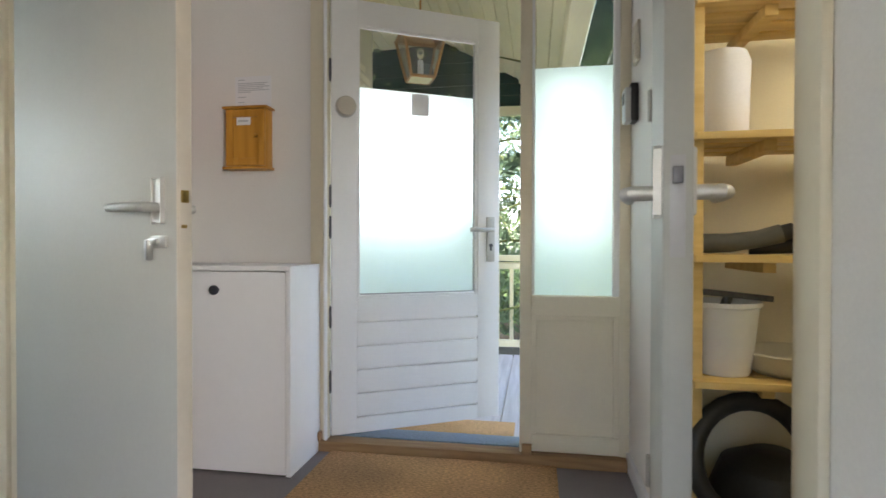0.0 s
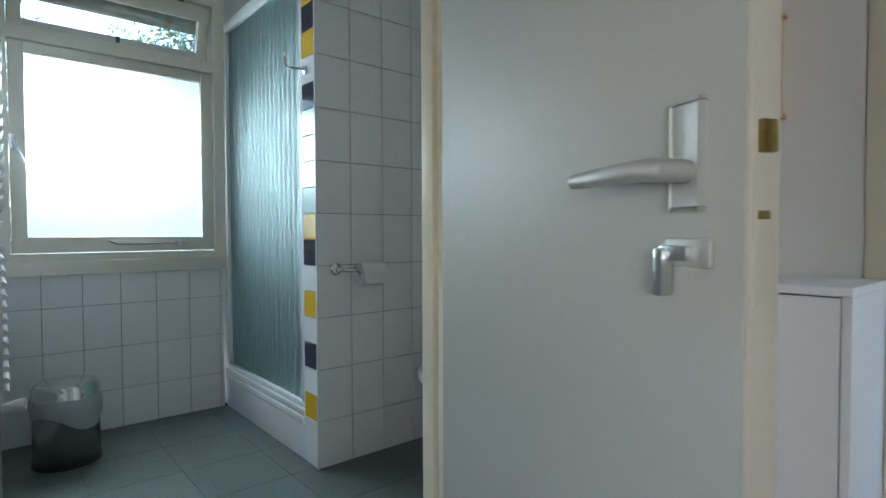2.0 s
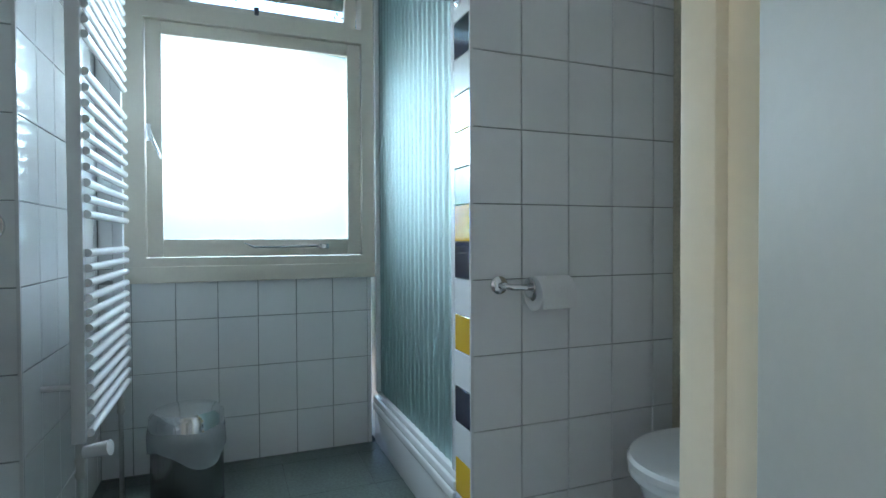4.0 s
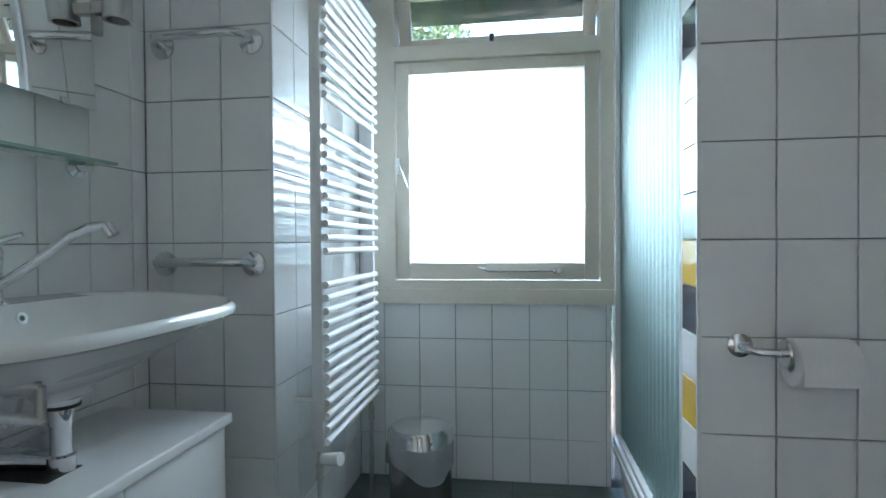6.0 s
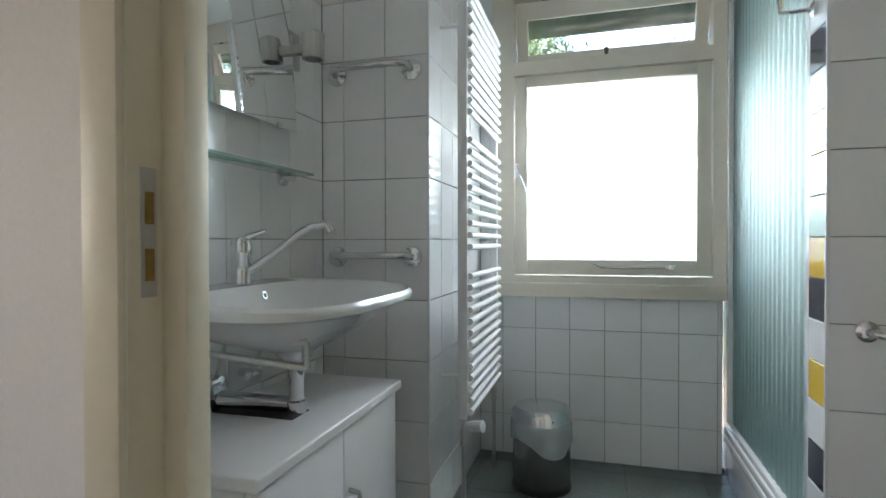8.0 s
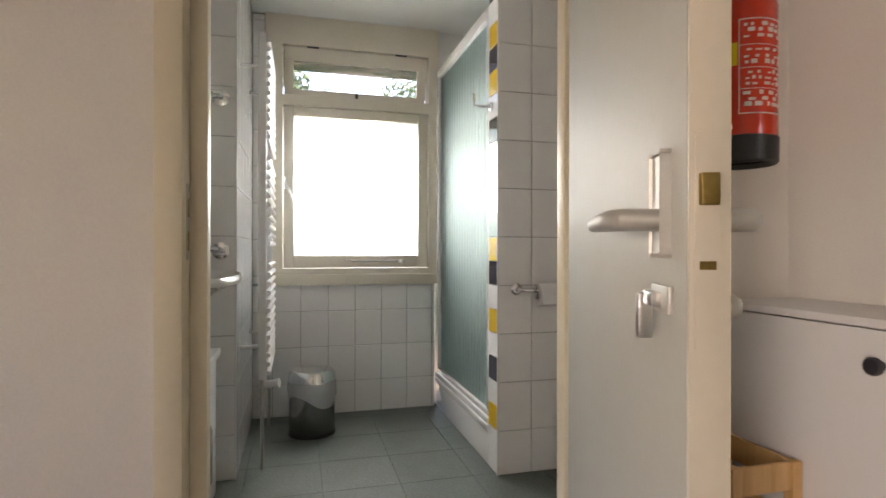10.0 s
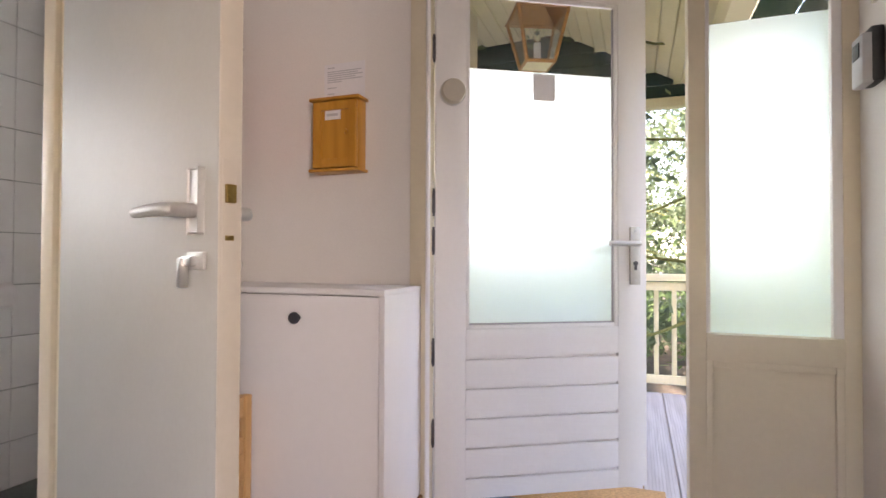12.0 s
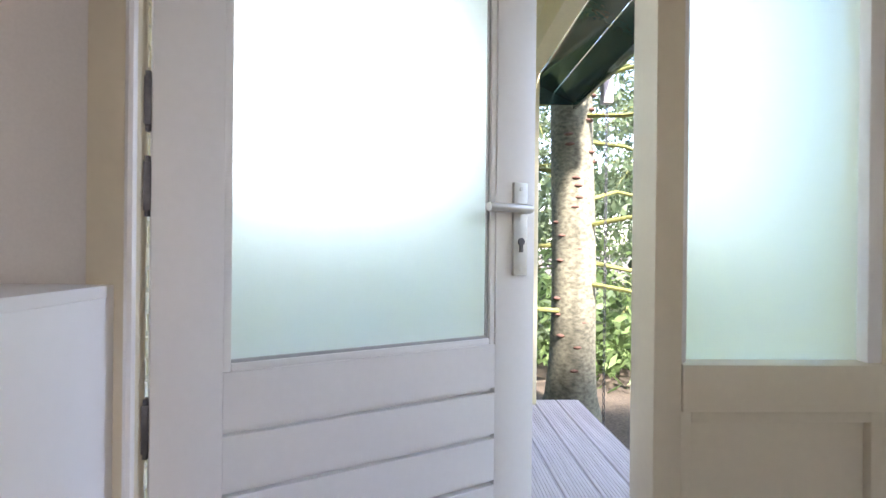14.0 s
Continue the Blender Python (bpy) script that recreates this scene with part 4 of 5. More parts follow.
# ---------------------------------------------------------------- pedal bin
pb = empty("waste_bin", "brushed steel waste bin lined with a plastic bag", "bin", pose(-3.2, 0.85, BATH_Z + 0.001))
part("body", lathe([(0, 0), (0.118, 0), (0.122, 0.01), (0.122, 0.25), (0.118, 0.252), (0.114, 0.25), (0.114, 0.012), (0, 0.012)], None, 40), DARKSTEEL, pb)
part("base_ring", lathe([(0.10, -0.0005), (0.126, 0), (0.126, 0.02), (0.121, 0.022)], None, 40), BLACK, pb)
part("collar", lathe([(0.123, 0.25), (0.126, 0.252), (0.126, 0.325), (0.11, 0.345), (0.06, 0.352), (0, 0.353)], None, 40), CHROME, pb, "steel lid")
bag_bm = bmesh.new()
steps = 48
rings = []
for r0, z0, wob in ((0.127, 0.288, 0.0), (0.130, 0.272, 0.002), (0.131, 0.25, 0.003), (0.1285, 0.215, 0.004)):
    ring = []
    for s in range(steps):
        a = 2 * math.pi * s / steps
        hang = (0.05 * max(0, math.cos(a - 0.6)) ** 2 + 0.012 * math.sin(3 * a)) if z0 < 0.22 else 0.004 * math.sin(5 * a)
        r = r0 + wob * math.sin(9 * a + z0 * 60)
        ring.append(bag_bm.verts.new((r * math.cos(a), r * math.sin(a), z0 - hang)))
    rings.append(ring)
for a, b in zip(rings, rings[1:]):
    for s in range(steps):
        bag_bm.faces.new((a[s], a[(s + 1) % steps], b[(s + 1) % steps], b[s]))
bag = part("plastic_bag", bag_bm, BAG, pb, "thin translucent plastic bag over the rim")

# ---------------------------------------------------------------- shower
shower = empty("shower_enclosure", "white framed shower enclosure with ribbed translucent glass", "shower")
part("tray", box(WIN_X + 0.001, -2.532, 1.632, 2.49, 0.0, 0.155, 0.004), CERAMIC, shower, "white shower tray")
part("tray_rim", box(WIN_X + 0.001, -2.531, 1.622, 1.70, 0.155, 0.19, 0.008, 3), CERAMIC, shower)
part("bottom_track", box(WIN_X + 0.001, -2.534, 1.626, 1.672, 0.19, 0.222, 0.006, 3), CERAMIC, shower)
part("bottom_track", box(WIN_X + 0.001, -2.534, 1.634, 1.664, 0.222, 0.246, 0.004), CERAMIC, shower)
part("side_profile", box(WIN_X + 0.001, WIN_X + 0.042, 1.632, 1.668, 0.246, 2.14, 0.004), CERAMIC, shower)
part("side_profile", box(-2.568, -2.534, 1.634, 1.668, 0.246, 2.14, 0.004), CERAMIC, shower)
part("head_profile", box(WIN_X + 0.042, -2.568, 1.630, 1.672, 2.085, 2.14, 0.006), CERAMIC, shower)
bm = bmesh.new()
n, x0, x1 = 150, WIN_X + 0.042, -2.568
cols = []
for i in range(n + 1):
    x = x0 + (x1 - x0) * i / n
    w = 0.0020 * math.sin(2 * math.pi * x / 0.05)
    cols.append([bm.verts.new((x, 1.652 + w, z)) for z in (0.246, 2.085)] + [bm.verts.new((x, 1.656 + w, z)) for z in (2.085, 0.246)])
for a, b in zip(cols, cols[1:]):
    for k in range(4):
        bm.faces.new((a[k], b[k], b[(k + 1) % 4], a[(k + 1) % 4]))
bm.faces.new(cols[0]), bm.faces.new(cols[-1])
shower_pane = part("ribbed_pane", bm, SHOWERGLASS, shower, "aqua ribbed shower pane")
hook = empty("towel_hook", "small chrome hook on the coloured tile strip", "hook", pose(-2.49, 1.63, 1.655))
part("rose", lathe([(0, 0), (0.02, 0), (0.02, 0.006), (0.012, 0.012), (0, 0.012)], pose(0, 0, 0, 90, 0, 0), 18), CHROME, hook)
part("arm", tube([(0, -0.01, 0), (-0.01, -0.05, 0), (-0.02, -0.075, 0.006), (-0.02, -0.08, 0.06)], 0.006, 8), CHROME, hook)

# ---------------------------------------------------------------- washbasin, tap, waste, vanity, mirror, shelf, light, bars
SXC, SY, SZ = -2.10, 0.108, 0.935
bm = bmesh.new()
HALFW, DEPTH, NS = 0.375, 0.475, 44


def rim(a):
    """The basin's outline: a flat back along the wall and a round front."""
    c, s = math.cos(a), math.sin(a)
    y = DEPTH * (0.5 + 0.5 * abs(s) ** 0.75 * (1 if s > 0 else -1))
    x = HALFW * math.copysign(abs(c) ** 0.55, c)
    return x, y


outline = [rim(2 * math.pi * k / NS) for k in range(NS)]
CYB = 0.47 * DEPTH


def ring_of(scale_x, scale_y, z, yc=CYB, tilt=0.0):
    return [bm.verts.new((x * scale_x, max(0.0, yc + (y - CYB) * scale_y) if scale_x > 0.9 else yc + (y - CYB) * scale_y, z + tilt * y)) for x, y in outline]


rings = [ring_of(0.03, 0.03, -0.125, 0.26), ring_of(0.45, 0.40, -0.115, 0.26), ring_of(0.74, 0.62, -0.06, 0.265), ring_of(0.90, 0.77, -0.012, 0.264, -0.05), ring_of(0.93, 0.80, -0.002, 0.262, -0.05),
         ring_of(0.975, 0.97, 0.004, CYB, -0.05), ring_of(1.0, 1.0, -0.004, CYB, -0.05), ring_of(1.005, 1.004, -0.018, CYB, -0.04), ring_of(1.0, 1.0, -0.034, CYB, -0.02), ring_of(0.975, 0.97, -0.045), ring_of(0.91, 0.89, -0.055), ring_of(0.78, 0.77, -0.085, 0.205), ring_of(0.58, 0.58, -0.118, 0.20), ring_of(0.38, 0.40, -0.145, 0.21), ring_of(0.18, 0.20, -0.163, 0.22), ring_of(0.12, 0.13, -0.183, 0.22)]
for a, b in zip(rings, rings[1:]):
    for k in range(NS):
        bm.faces.new((a[k], a[(k + 1) % NS], b[(k + 1) % NS], b[k]))
bm.faces.new(rings[0]), bm.faces.new(rings[-1])
sink = empty("washbasin", "white ceramic wall-hung washbasin", "washbasin", pose(SXC, SY, SZ))
part("bowl", bm, CERAMIC, sink)
part("overflow_ring", lathe([(0.006, 0), (0.012, 0), (0.012, 0.003), (0.006, 0.003)], Matrix.Translation((-0.02, 0.113, -0.03)) @ pose(0, 0, 0, -75, 0, 0), 16), CHROME, sink)
# black disc paints the shade inside the overflow; the bowl is not pierced
part("overflow_dark", lathe([(0, 0), (0.007, 0), (0.007, 0.002), (0, 0.002)], Matrix.Translation((-0.02, 0.113, -0.03)) @ pose(0, 0, 0, -75, 0, 0), 16), BLACK, sink)
part("drain_plug", lathe([(0, 0), (0.022, 0), (0.022, 0.004), (0, 0.006)], pose(0, 0.26, -0.125), 20), CHROME, sink)
tap = empty("mixer_tap", "chrome single lever mixer tap with long spout", "tap", pose(SXC + 0.0, SY + 0.055, SZ + 0.002))
part("tap_body", lathe([(0, 0), (0.027, 0), (0.027, 0.006), (0.026, 0.012), (0.026, 0.075), (0.028, 0.08), (0.028, 0.108), (0.02, 0.124), (0, 0.126)]), CHROME, tap)
part("lever", tube([(0, 0.0, 0.112), (-0.01, 0.02, 0.128), (-0.025, 0.06, 0.142)], [0.012, 0.009, 0.006], 10), CHROME, tap)
part("spout", tube([(0, 0.01, 0.03), (-0.01, 0.035, 0.045), (-0.025, 0.09, 0.085), (-0.042, 0.155, 0.138), (-0.052, 0.19, 0.155), (-0.06, 0.225, 0.158)], 0.0105, 12), CHROME, tap)
part("aerator", tube([(-0.06, 0.222, 0.161), (-0.064, 0.235, 0.138)], 0.013, 14), CHROME, tap)
trap = empty("waste_trap", "chrome waste pipe and stop valves under the basin", "pipework", pose(SXC, SY, 0))
part("flange", lathe([(0.014, 0), (0.034, 0), (0.04, 0.012), (0.014, 0.012)], pose(0, 0.22, 0.74), 24), CERAMIC, trap)
part("seal_ring", lathe([(0.014, 0), (0.036, 0), (0.036, 0.006), (0.014, 0.006)], pose(0, 0.22, 0.733), 24), BLACK, trap)
part("tail_pipe", lathe([(0, 0), (0.026, 0), (0.026, 0.03), (0.02, 0.034), (0.02, 0.09), (0.023, 0.094), (0.023, 0.128), (0, 0.128)], pose(0, 0.22, 0.606), 20), CHROME, trap)
part("trap_pipe", tube([(0, 0.22, 0.625), (0.01, 0.14, 0.628), (0.03, 0.05, 0.632), (0.035, 0.0, 0.634)], 0.0215, 16), CHROME, trap)
part("wall_rose", lathe([(0, 0), (0.042, 0), (0.04, 0.008), (0.022, 0.016), (0, 0.016)], Matrix.Translation((0.035, 0, 0.634)) @ UP_Y, 20), CHROME, trap)
for x, z in ((-0.07, 0.68), (0.09, 0.70)):
    part("stop_valve", tube([(x, 0, z), (x, 0.045, z), (x, 0.06, z - 0.003)], [0.012, 0.012, 0.014], 12), CHROME, trap)
    part("valve_knob", tube([(x, 0.05, z), (x + 0.035, 0.052, z)], 0.012, 12), CHROME, trap)
    part("supply_tube", tube([(x, 0.045, z + 0.005), (x - 0.005, 0.06, z + 0.06), (x * 0.5, 0.05, z + 0.12)], 0.005, 8), STEEL, trap)

towel_bar = empty("towel_bar", "grey double towel bar reaching out beside the basin", "towel rail", pose(-1.765, 0.104, 0))
for z in (0.845, 0.79):
    part("bar", tube([(0.0, 0.0, z + 0.045), (-0.025, 0.06, z + 0.04), (-0.12, 0.28, z - 0.005), (-0.155, 0.36, z - 0.02)], 0.0085, 10), STEEL, towel_bar)
part("wall_plate", box(-0.03, 0.03, 0, 0.012, 0.80, 0.91, 0.003), STEEL, towel_bar)
part("end_link", tube([(-0.155, 0.36, 0.825), (-0.155, 0.36, 0.77)], 0.0085, 10), STEEL, towel_bar)

van = empty("vanity_unit", "white vanity cabinet with two doors under the basin", "cabinet")
VX0, VX1, VY1, VZ = -2.49, -1.73, 0.475, 0.605
part("body", box(VX0 + 0.012, VX1, SY - 0.002, VY1 - 0.035, 0.03, VZ - 0.028), CABINET, van)
part("plinth", box(VX0 + 0.03, VX1 - 0.02, SY, VY1 - 0.07, 0.0, 0.03), BLACK, van)
part("top", box(VX0, VX1 + 0.01, SY - 0.003, VY1, VZ - 0.028, VZ, 0.006, 3), CABINET, van)
# no hole is cut: a black slab paints the shade inside the cut-out
part("cutout_dark", box(SXC - 0.025, SXC + 0.06, SY + 0.002, SY + 0.245, VZ - 0.01, VZ + 0.0015), BLACK, van, "black slab for the dark inside the waste pipe's cut-out")
mid = (VX0 + VX1) / 2
for a, b, hx in ((VX0 + 0.014, mid - 0.002, mid - 0.03), (mid + 0.002, VX1 - 0.002, mid + 0.03)):
    dr = part("cabinet_door", box(a, b, VY1 - 0.034, VY1 - 0.016, 0.035, VZ - 0.032, 0.002), CABINET, van)
    part("handle", tube([(hx, VY1 - 0.016, 0.20), (hx, VY1 + 0.012, 0.205), (hx, VY1 + 0.014, 0.215), (hx, VY1 + 0.014, 0.385), (hx, VY1 + 0.012, 0.395), (hx, VY1 - 0.016, 0.40)], 0.0065, 10), STEEL, dr, "brushed steel bar handle")

mirror = empty("mirror", "frameless wall mirror tilted out above the basin", "mirror", pose(-2.1275, 0.1035, 1.98, 3.0))
part("mirror_glass", box(-0.2975, 0.2975, 0, 0.005, -0.575, 0, 0.0015), MIRROR, mirror)
for x in (-0.2, 0.2):
    part("mirror_clip", box(x - 0.012, x + 0.012, -0.002, 0.009, -0.58, -0.563, 0.001), CHROME, mirror)
    part("bracket", box(x - 0.01, x + 0.01, -0.026, -0.0005, -0.55, -0.53), STEEL, mirror)
shelf = empty("glass_shelf", "green edged glass shelf on chrome holders", "shelf")
part("glass_plate", box(-2.425, -1.885, 0.118, 0.20, 1.262, 1.270, 0.002), SHELFGLASS, shelf)
for x in (-2.39, -1.85):
    part("holder", lathe([(0, 0), (0.03, 0), (0.03, 0.008), (0.015, 0.016), (0.015, 0.045), (0, 0.045)], Matrix.Translation((x, 0.1035, 1.258)) @ UP_Y, 20), CHROME, shelf)
razor = empty("razor", "small black razor lying on the glass shelf", "razor", pose(-1.915, 0.165, 1.271, 0, 0, 25))
part("razor_head", box(-0.025, 0.02, -0.012, 0.012, 0.0, 0.016, 0.003), BLACK, razor)
lamp = empty("mirror_light", "nickel wall light beside the mirror", "wall lamp", pose(-2.44, 0.104, 1.68))
part("back_plate", box(-0.035, 0.035, 0, 0.018, -0.06, 0.06, 0.004), STEEL, lamp)
part("arm", box(-0.012, 0.012, 0.018, 0.06, -0.015, 0.015, 0.002), NICKEL, lamp)
part("shade", lathe([(0, 0.085), (0.03, 0.085), (0.036, 0.08), (0.036, 0.0), (0.028, 0.0), (0.026, 0.02), (0, 0.03)], pose(0, 0.088, -0.035), 24), STEEL, lamp)


def grab_bar(z, label):
    g = empty("grab_bar", label, "grab bar", pose(-2.66, 0, z), group="grab bars beside the basin")
    for y in (0.165, 0.452):
        part("rose", lathe([(0, 0), (0.038, 0), (0.036, 0.006), (0.018, 0.012), (0, 0.012)], Matrix.Translation((0, y, 0)) @ UP_X, 24), CHROME, g)
    part("bar", tube([(0.005, 0.165, 0), (0.035, 0.165, 0.004), (0.058, 0.178, 0.006), (0.066, 0.205, 0.007), (0.066, 0.41, 0.007), (0.058, 0.438, 0.006), (0.035, 0.452, 0.004), (0.005, 0.452, 0)], 0.0125, 12), CHROME, g)
    return g


grab_bar(1.655, "stainless steel grab bar, upper, on the tiled wall")
grab_bar(0.995, "stainless steel grab bar, lower, on the tiled wall")

# ---------------------------------------------------------------- toilet corner
roll = empty("toilet_roll_holder", "chrome holder with a white toilet roll", "toilet roll", pose(-2.41, 1.715, 0.826))
part("rose", lathe([(0, 0), (0.026, 0), (0.026, 0.008), (0.014, 0.016), (0, 0.016)], UP_X, 24), CHROME, roll)
part("arm", tube([(0.01, 0, 0), (0.055, 0, 0), (0.066, 0.012, -0.002), (0.066, 0.06, -0.004), (0.066, 0.2, -0.006)], 0.009, 10), CHROME, roll)
part("end_disc", lathe([(0, 0), (0.028, 0), (0.03, 0.004), (0.026, 0.008), (0, 0.008)], Matrix.Translation((0.066, 0.062, -0.004)) @ UP_Y, 24), CHROME, roll)
part("paper_roll", lathe([(0.02, 0), (0.048, 0), (0.05, 0.002), (0.05, 0.112), (0.048, 0.114), (0.02, 0.114), (0.02, 0)], Matrix.Translation((0.066, 0.074, -0.022)) @ UP_Y, 32), PAPER, roll, "white toilet paper roll")
part("paper_end", box(0.114, 0.1165, 0.078, 0.186, -0.06, -0.02), PAPER, roll)

wc = empty("toilet", "white ceramic toilet with closed lid", "toilet", pose(-1.97, 2.42, 0.0))


def oval(w, l, z0, z1, front, back, bm=None, taper=1.0, n=36):
    own = bmesh.new()
    rr = []
    for z, s in ((z0, taper), (z1 - 0.008, 1.0), (z1, 0.97)):
        rr.append([own.verts.new((w * s * math.cos(a), -(back + (front - back) * (0.5 + 0.5 * math.sin(a) * s)), z)) for a in (2 * math.pi * k / n for k in range(n))])
    for a, b in zip(rr, rr[1:]):
        for k in range(n):
            own.faces.new((a[k], a[(k + 1) % n], b[(k + 1) % n], b[k]))
    own.faces.new(rr[0]), own.faces.new(rr[-1])
    return join(bm, own)


part("bowl", oval(0.18, 0.4, 0.14, 0.40, 0.55, 0.06, taper=0.66), CERAMIC, wc)
part("foot", oval(0.12, 0.3, 0.0, 0.16, 0.42, 0.06, taper=1.05), CERAMIC, wc)
part("seat", oval(0.19, 0.42, 0.402, 0.42, 0.565, 0.12), CERAMIC, wc)
part("lid", oval(0.192, 0.42, 0.422, 0.445, 0.57, 0.10), CERAMIC, wc, "closed white toilet lid")
part("cistern", box(-0.19, 0.19, -0.17, -0.001, 0.405, 0.78, 0.02, 3), CERAMIC, wc)
part("cistern_lid", box(-0.195, 0.195, -0.18, -0.001, 0.78, 0.81, 0.01, 3), CERAMIC, wc)
brush = empty("toilet_brush", "black handled toilet brush in a holder", "toilet brush", pose(-2.345, 2.345, 0.001))
part("holder", lathe([(0, 0), (0.045, 0), (0.05, 0.01), (0.045, 0.12), (0.038, 0.125), (0, 0.125)], None, 20), BLACK, brush)
part("handle", lathe([(0, 0.12), (0.006, 0.12), (0.006, 0.36), (0.014, 0.38), (0.014, 0.52), (0.011, 0.53), (0, 0.53)], None, 14), BLACK, brush)

# ---------------------------------------------------------------- porch outside
DZ = -0.02
PX0, PX1, PY0, PY1 = -2.2, 0.78, FRONT + 0.125, 4.72
deck = empty("deck", "weathered grooved wooden porch decking", "deck", kind="structure")
joist = part("deck_joists", box(PX0, PX1 - 0.01, PY0, PY1 - 0.02, DZ - 0.2, DZ - 0.028), SILLWOOD, deck, smooth=False)
bm = bmesh.new()
BW, GROOVES = 0.138, 9
prof = [(0, -0.026), (0, -0.003)]
for g in range(GROOVES):
    a = 0.004 + g * (BW - 0.008) / GROOVES
    w = (BW - 0.008) / GROOVES
    prof += [(a, 0.0), (a + w * 0.55, 0.0), (a + w * 0.62, -0.004), (a + w * 0.93, -0.004)]
prof += [(BW - 0.004, 0.0), (BW, -0.003), (BW, -0.026)]
ends = [[bm.verts.new((x, y, z)) for x, z in prof] for y in (0, PY1 - PY0)]
for k in range(len(prof)):
    j = (k + 1) % len(prof)
    bm.faces.new((ends[0][k], ends[0][j], ends[1][j], ends[1][k]))
bm.faces.new(ends[0]), bm.faces.new(ends[1])
board_mesh = finish(bm, "deck_board", DECK, False)
for k in range(int((PX1 - PX0) / 0.145)):
    o = new("deck_board", board_mesh)
    o.parent, o.location = deck, (PX1 - 0.14 - k * 0.145, PY0, DZ)
thing("outer_doormat", box(-0.6, 0.14, PY0 + 0.01, PY0 + 0.5, DZ + 0.001, DZ + 0.02, 0.005), COIR, "brown doormat on the deck before the door", "doormat")

POST_X, RAIL_Y = 0.44, 4.66
for nm, x in (("porch_post", POST_X), ("porch_post", -1.75)):
    thing(nm, box(x - 0.05, x + 0.05, RAIL_Y - 0.05, RAIL_Y + 0.05, DZ, 2.0, 0.006), PORCHCREAM, "cream painted square porch post", "post", group="porch posts")
rail = empty("railing", "cream painted wooden porch railing with balusters", "railing")
part("top_rail", box(-1.70, POST_X - 0.05, RAIL_Y - 0.045, RAIL_Y + 0.045, 0.80, 0.85, 0.006), PORCHCREAM, rail)
part("under_rail", box(-1.70, POST_X - 0.05, RAIL_Y - 0.02, RAIL_Y + 0.02, 0.73, 0.79, 0.004), PORCHCREAM, rail)
part("bottom_rail", box(-1.70, POST_X - 0.05, RAIL_Y - 0.02, RAIL_Y + 0.02, 0.06, 0.12, 0.004), PORCHCREAM, rail)
bal = finish(box(-0.016, 0.016, -0.012, 0.012, 0.12, 0.73, 0.003), "baluster", PORCHCREAM, True)
for k in range(17):
    o = new("baluster", bal)
    o.parent, o.location = rail, (POST_X - 0.16 - k * 0.12, RAIL_Y, 0)

RIDGE_X, RIDGE_Z, EAVE_X, EAVE_Z = -0.53, 2.69, 0.50, 2.13
LEFT_X, LEFT_Z = -2.1, 2.62


def roof_side(name, xa, za, xb, zb, mat, count, label):
    """Ceiling boards that run along y, side by side from a to b."""
    bm = None
    ang = math.atan2(zb - za, xb - xa)
    ln = math.hypot(xb - xa, zb - za) / count
    for k in range(count):
        m = Matrix.Translation((xa + (xb - xa) * k / count, 0, za + (zb - za) * k / count)) @ pose(0, 0, 0, 0, -math.degrees(ang), 0)
        bm = box(0.003, ln - 0.003, FRONT + 0.12, PY1 + 0.1, 0, 0.018, 0.004, 1, bm, m)
    m = Matrix.Translation((xa, 0, za)) @ pose(0, 0, 0, 0, -math.degrees(ang), 0)
    bm = box(-0.02, ln * count + 0.02, FRONT + 0.12, PY1 + 0.1, 0.012, 0.06, bm=bm, m=m)
    return thing(name, bm, mat, label, "ceiling", "structure", smooth=False)


roof_side("porch_ceiling_right", RIDGE_X, RIDGE_Z, EAVE_X, EAVE_Z, PORCHCREAM, 12, "cream painted board ceiling of the porch")
roof_side("porch_ceiling_left", LEFT_X, LEFT_Z, RIDGE_X, RIDGE_Z, PORCHCREAM, 16, "cream painted board ceiling of the porch")
thing("eave_beam", box(POST_X - 0.05, POST_X + 0.05, FRONT + 0.12, RAIL_Y + 0.05, 1.99, 2.15, 0.006), PORCHCREAM, "cream painted beam along the porch eave", "beam", "structure")
thing("gable_beam", box(-2.1, POST_X - 0.05, RAIL_Y - 0.04, RAIL_Y + 0.04, 2.05, 2.12, 0.005), PORCHCREAM, "cream painted cross beam of the porch gable", "beam", "structure")
gable = empty("porch_gable", "dark green boarded gable of the porch", "gable", kind="structure")
for k, z in enumerate((2.12, 2.22, 2.32, 2.42, 2.52, 2.60)):
    xr = RIDGE_X + (RIDGE_Z - z - 0.03) / (RIDGE_Z - EAVE_Z) * (EAVE_X - RIDGE_X)
    xl = LEFT_X if z < 2.5 else RIDGE_X - (RIDGE_Z - z - 0.03) / (RIDGE_Z - LEFT_Z) * (RIDGE_X - LEFT_X)
    if xr - xl > 0.08:
        part("gable_board", box(xl, xr, RAIL_Y - 0.014 + 0.0, RAIL_Y + 0.012, z, z + 0.096, 0.004, 1), GREENBOARD, gable)
eave = empty("eave_overhang", "dark green glossy eave boards with grey gutter", "eave", kind="structure")
for k in range(2):
    m = Matrix.Translation((0.495 + k * 0.13, 0, 1.995 - k * 0.065)) @ pose(0, 0, 0, 0, 26.5, 0)
    part("eave_board", box(0.002, 0.143, FRONT + 0.12, PY1 + 0.1, 0.0, 0.016, 0.002, 1, m=m), GREENBOARD, eave)
part("fascia", box(0.75, 0.772, FRONT + 0.12, PY1 + 0.1, 1.83, 2.06, 0.003), GREENBOARD, eave)
part("end_board", box(0.50, 0.75, PY1 + 0.1, PY1 + 0.12, 1.86, 2.1, 0.003), GREENBOARD, eave)
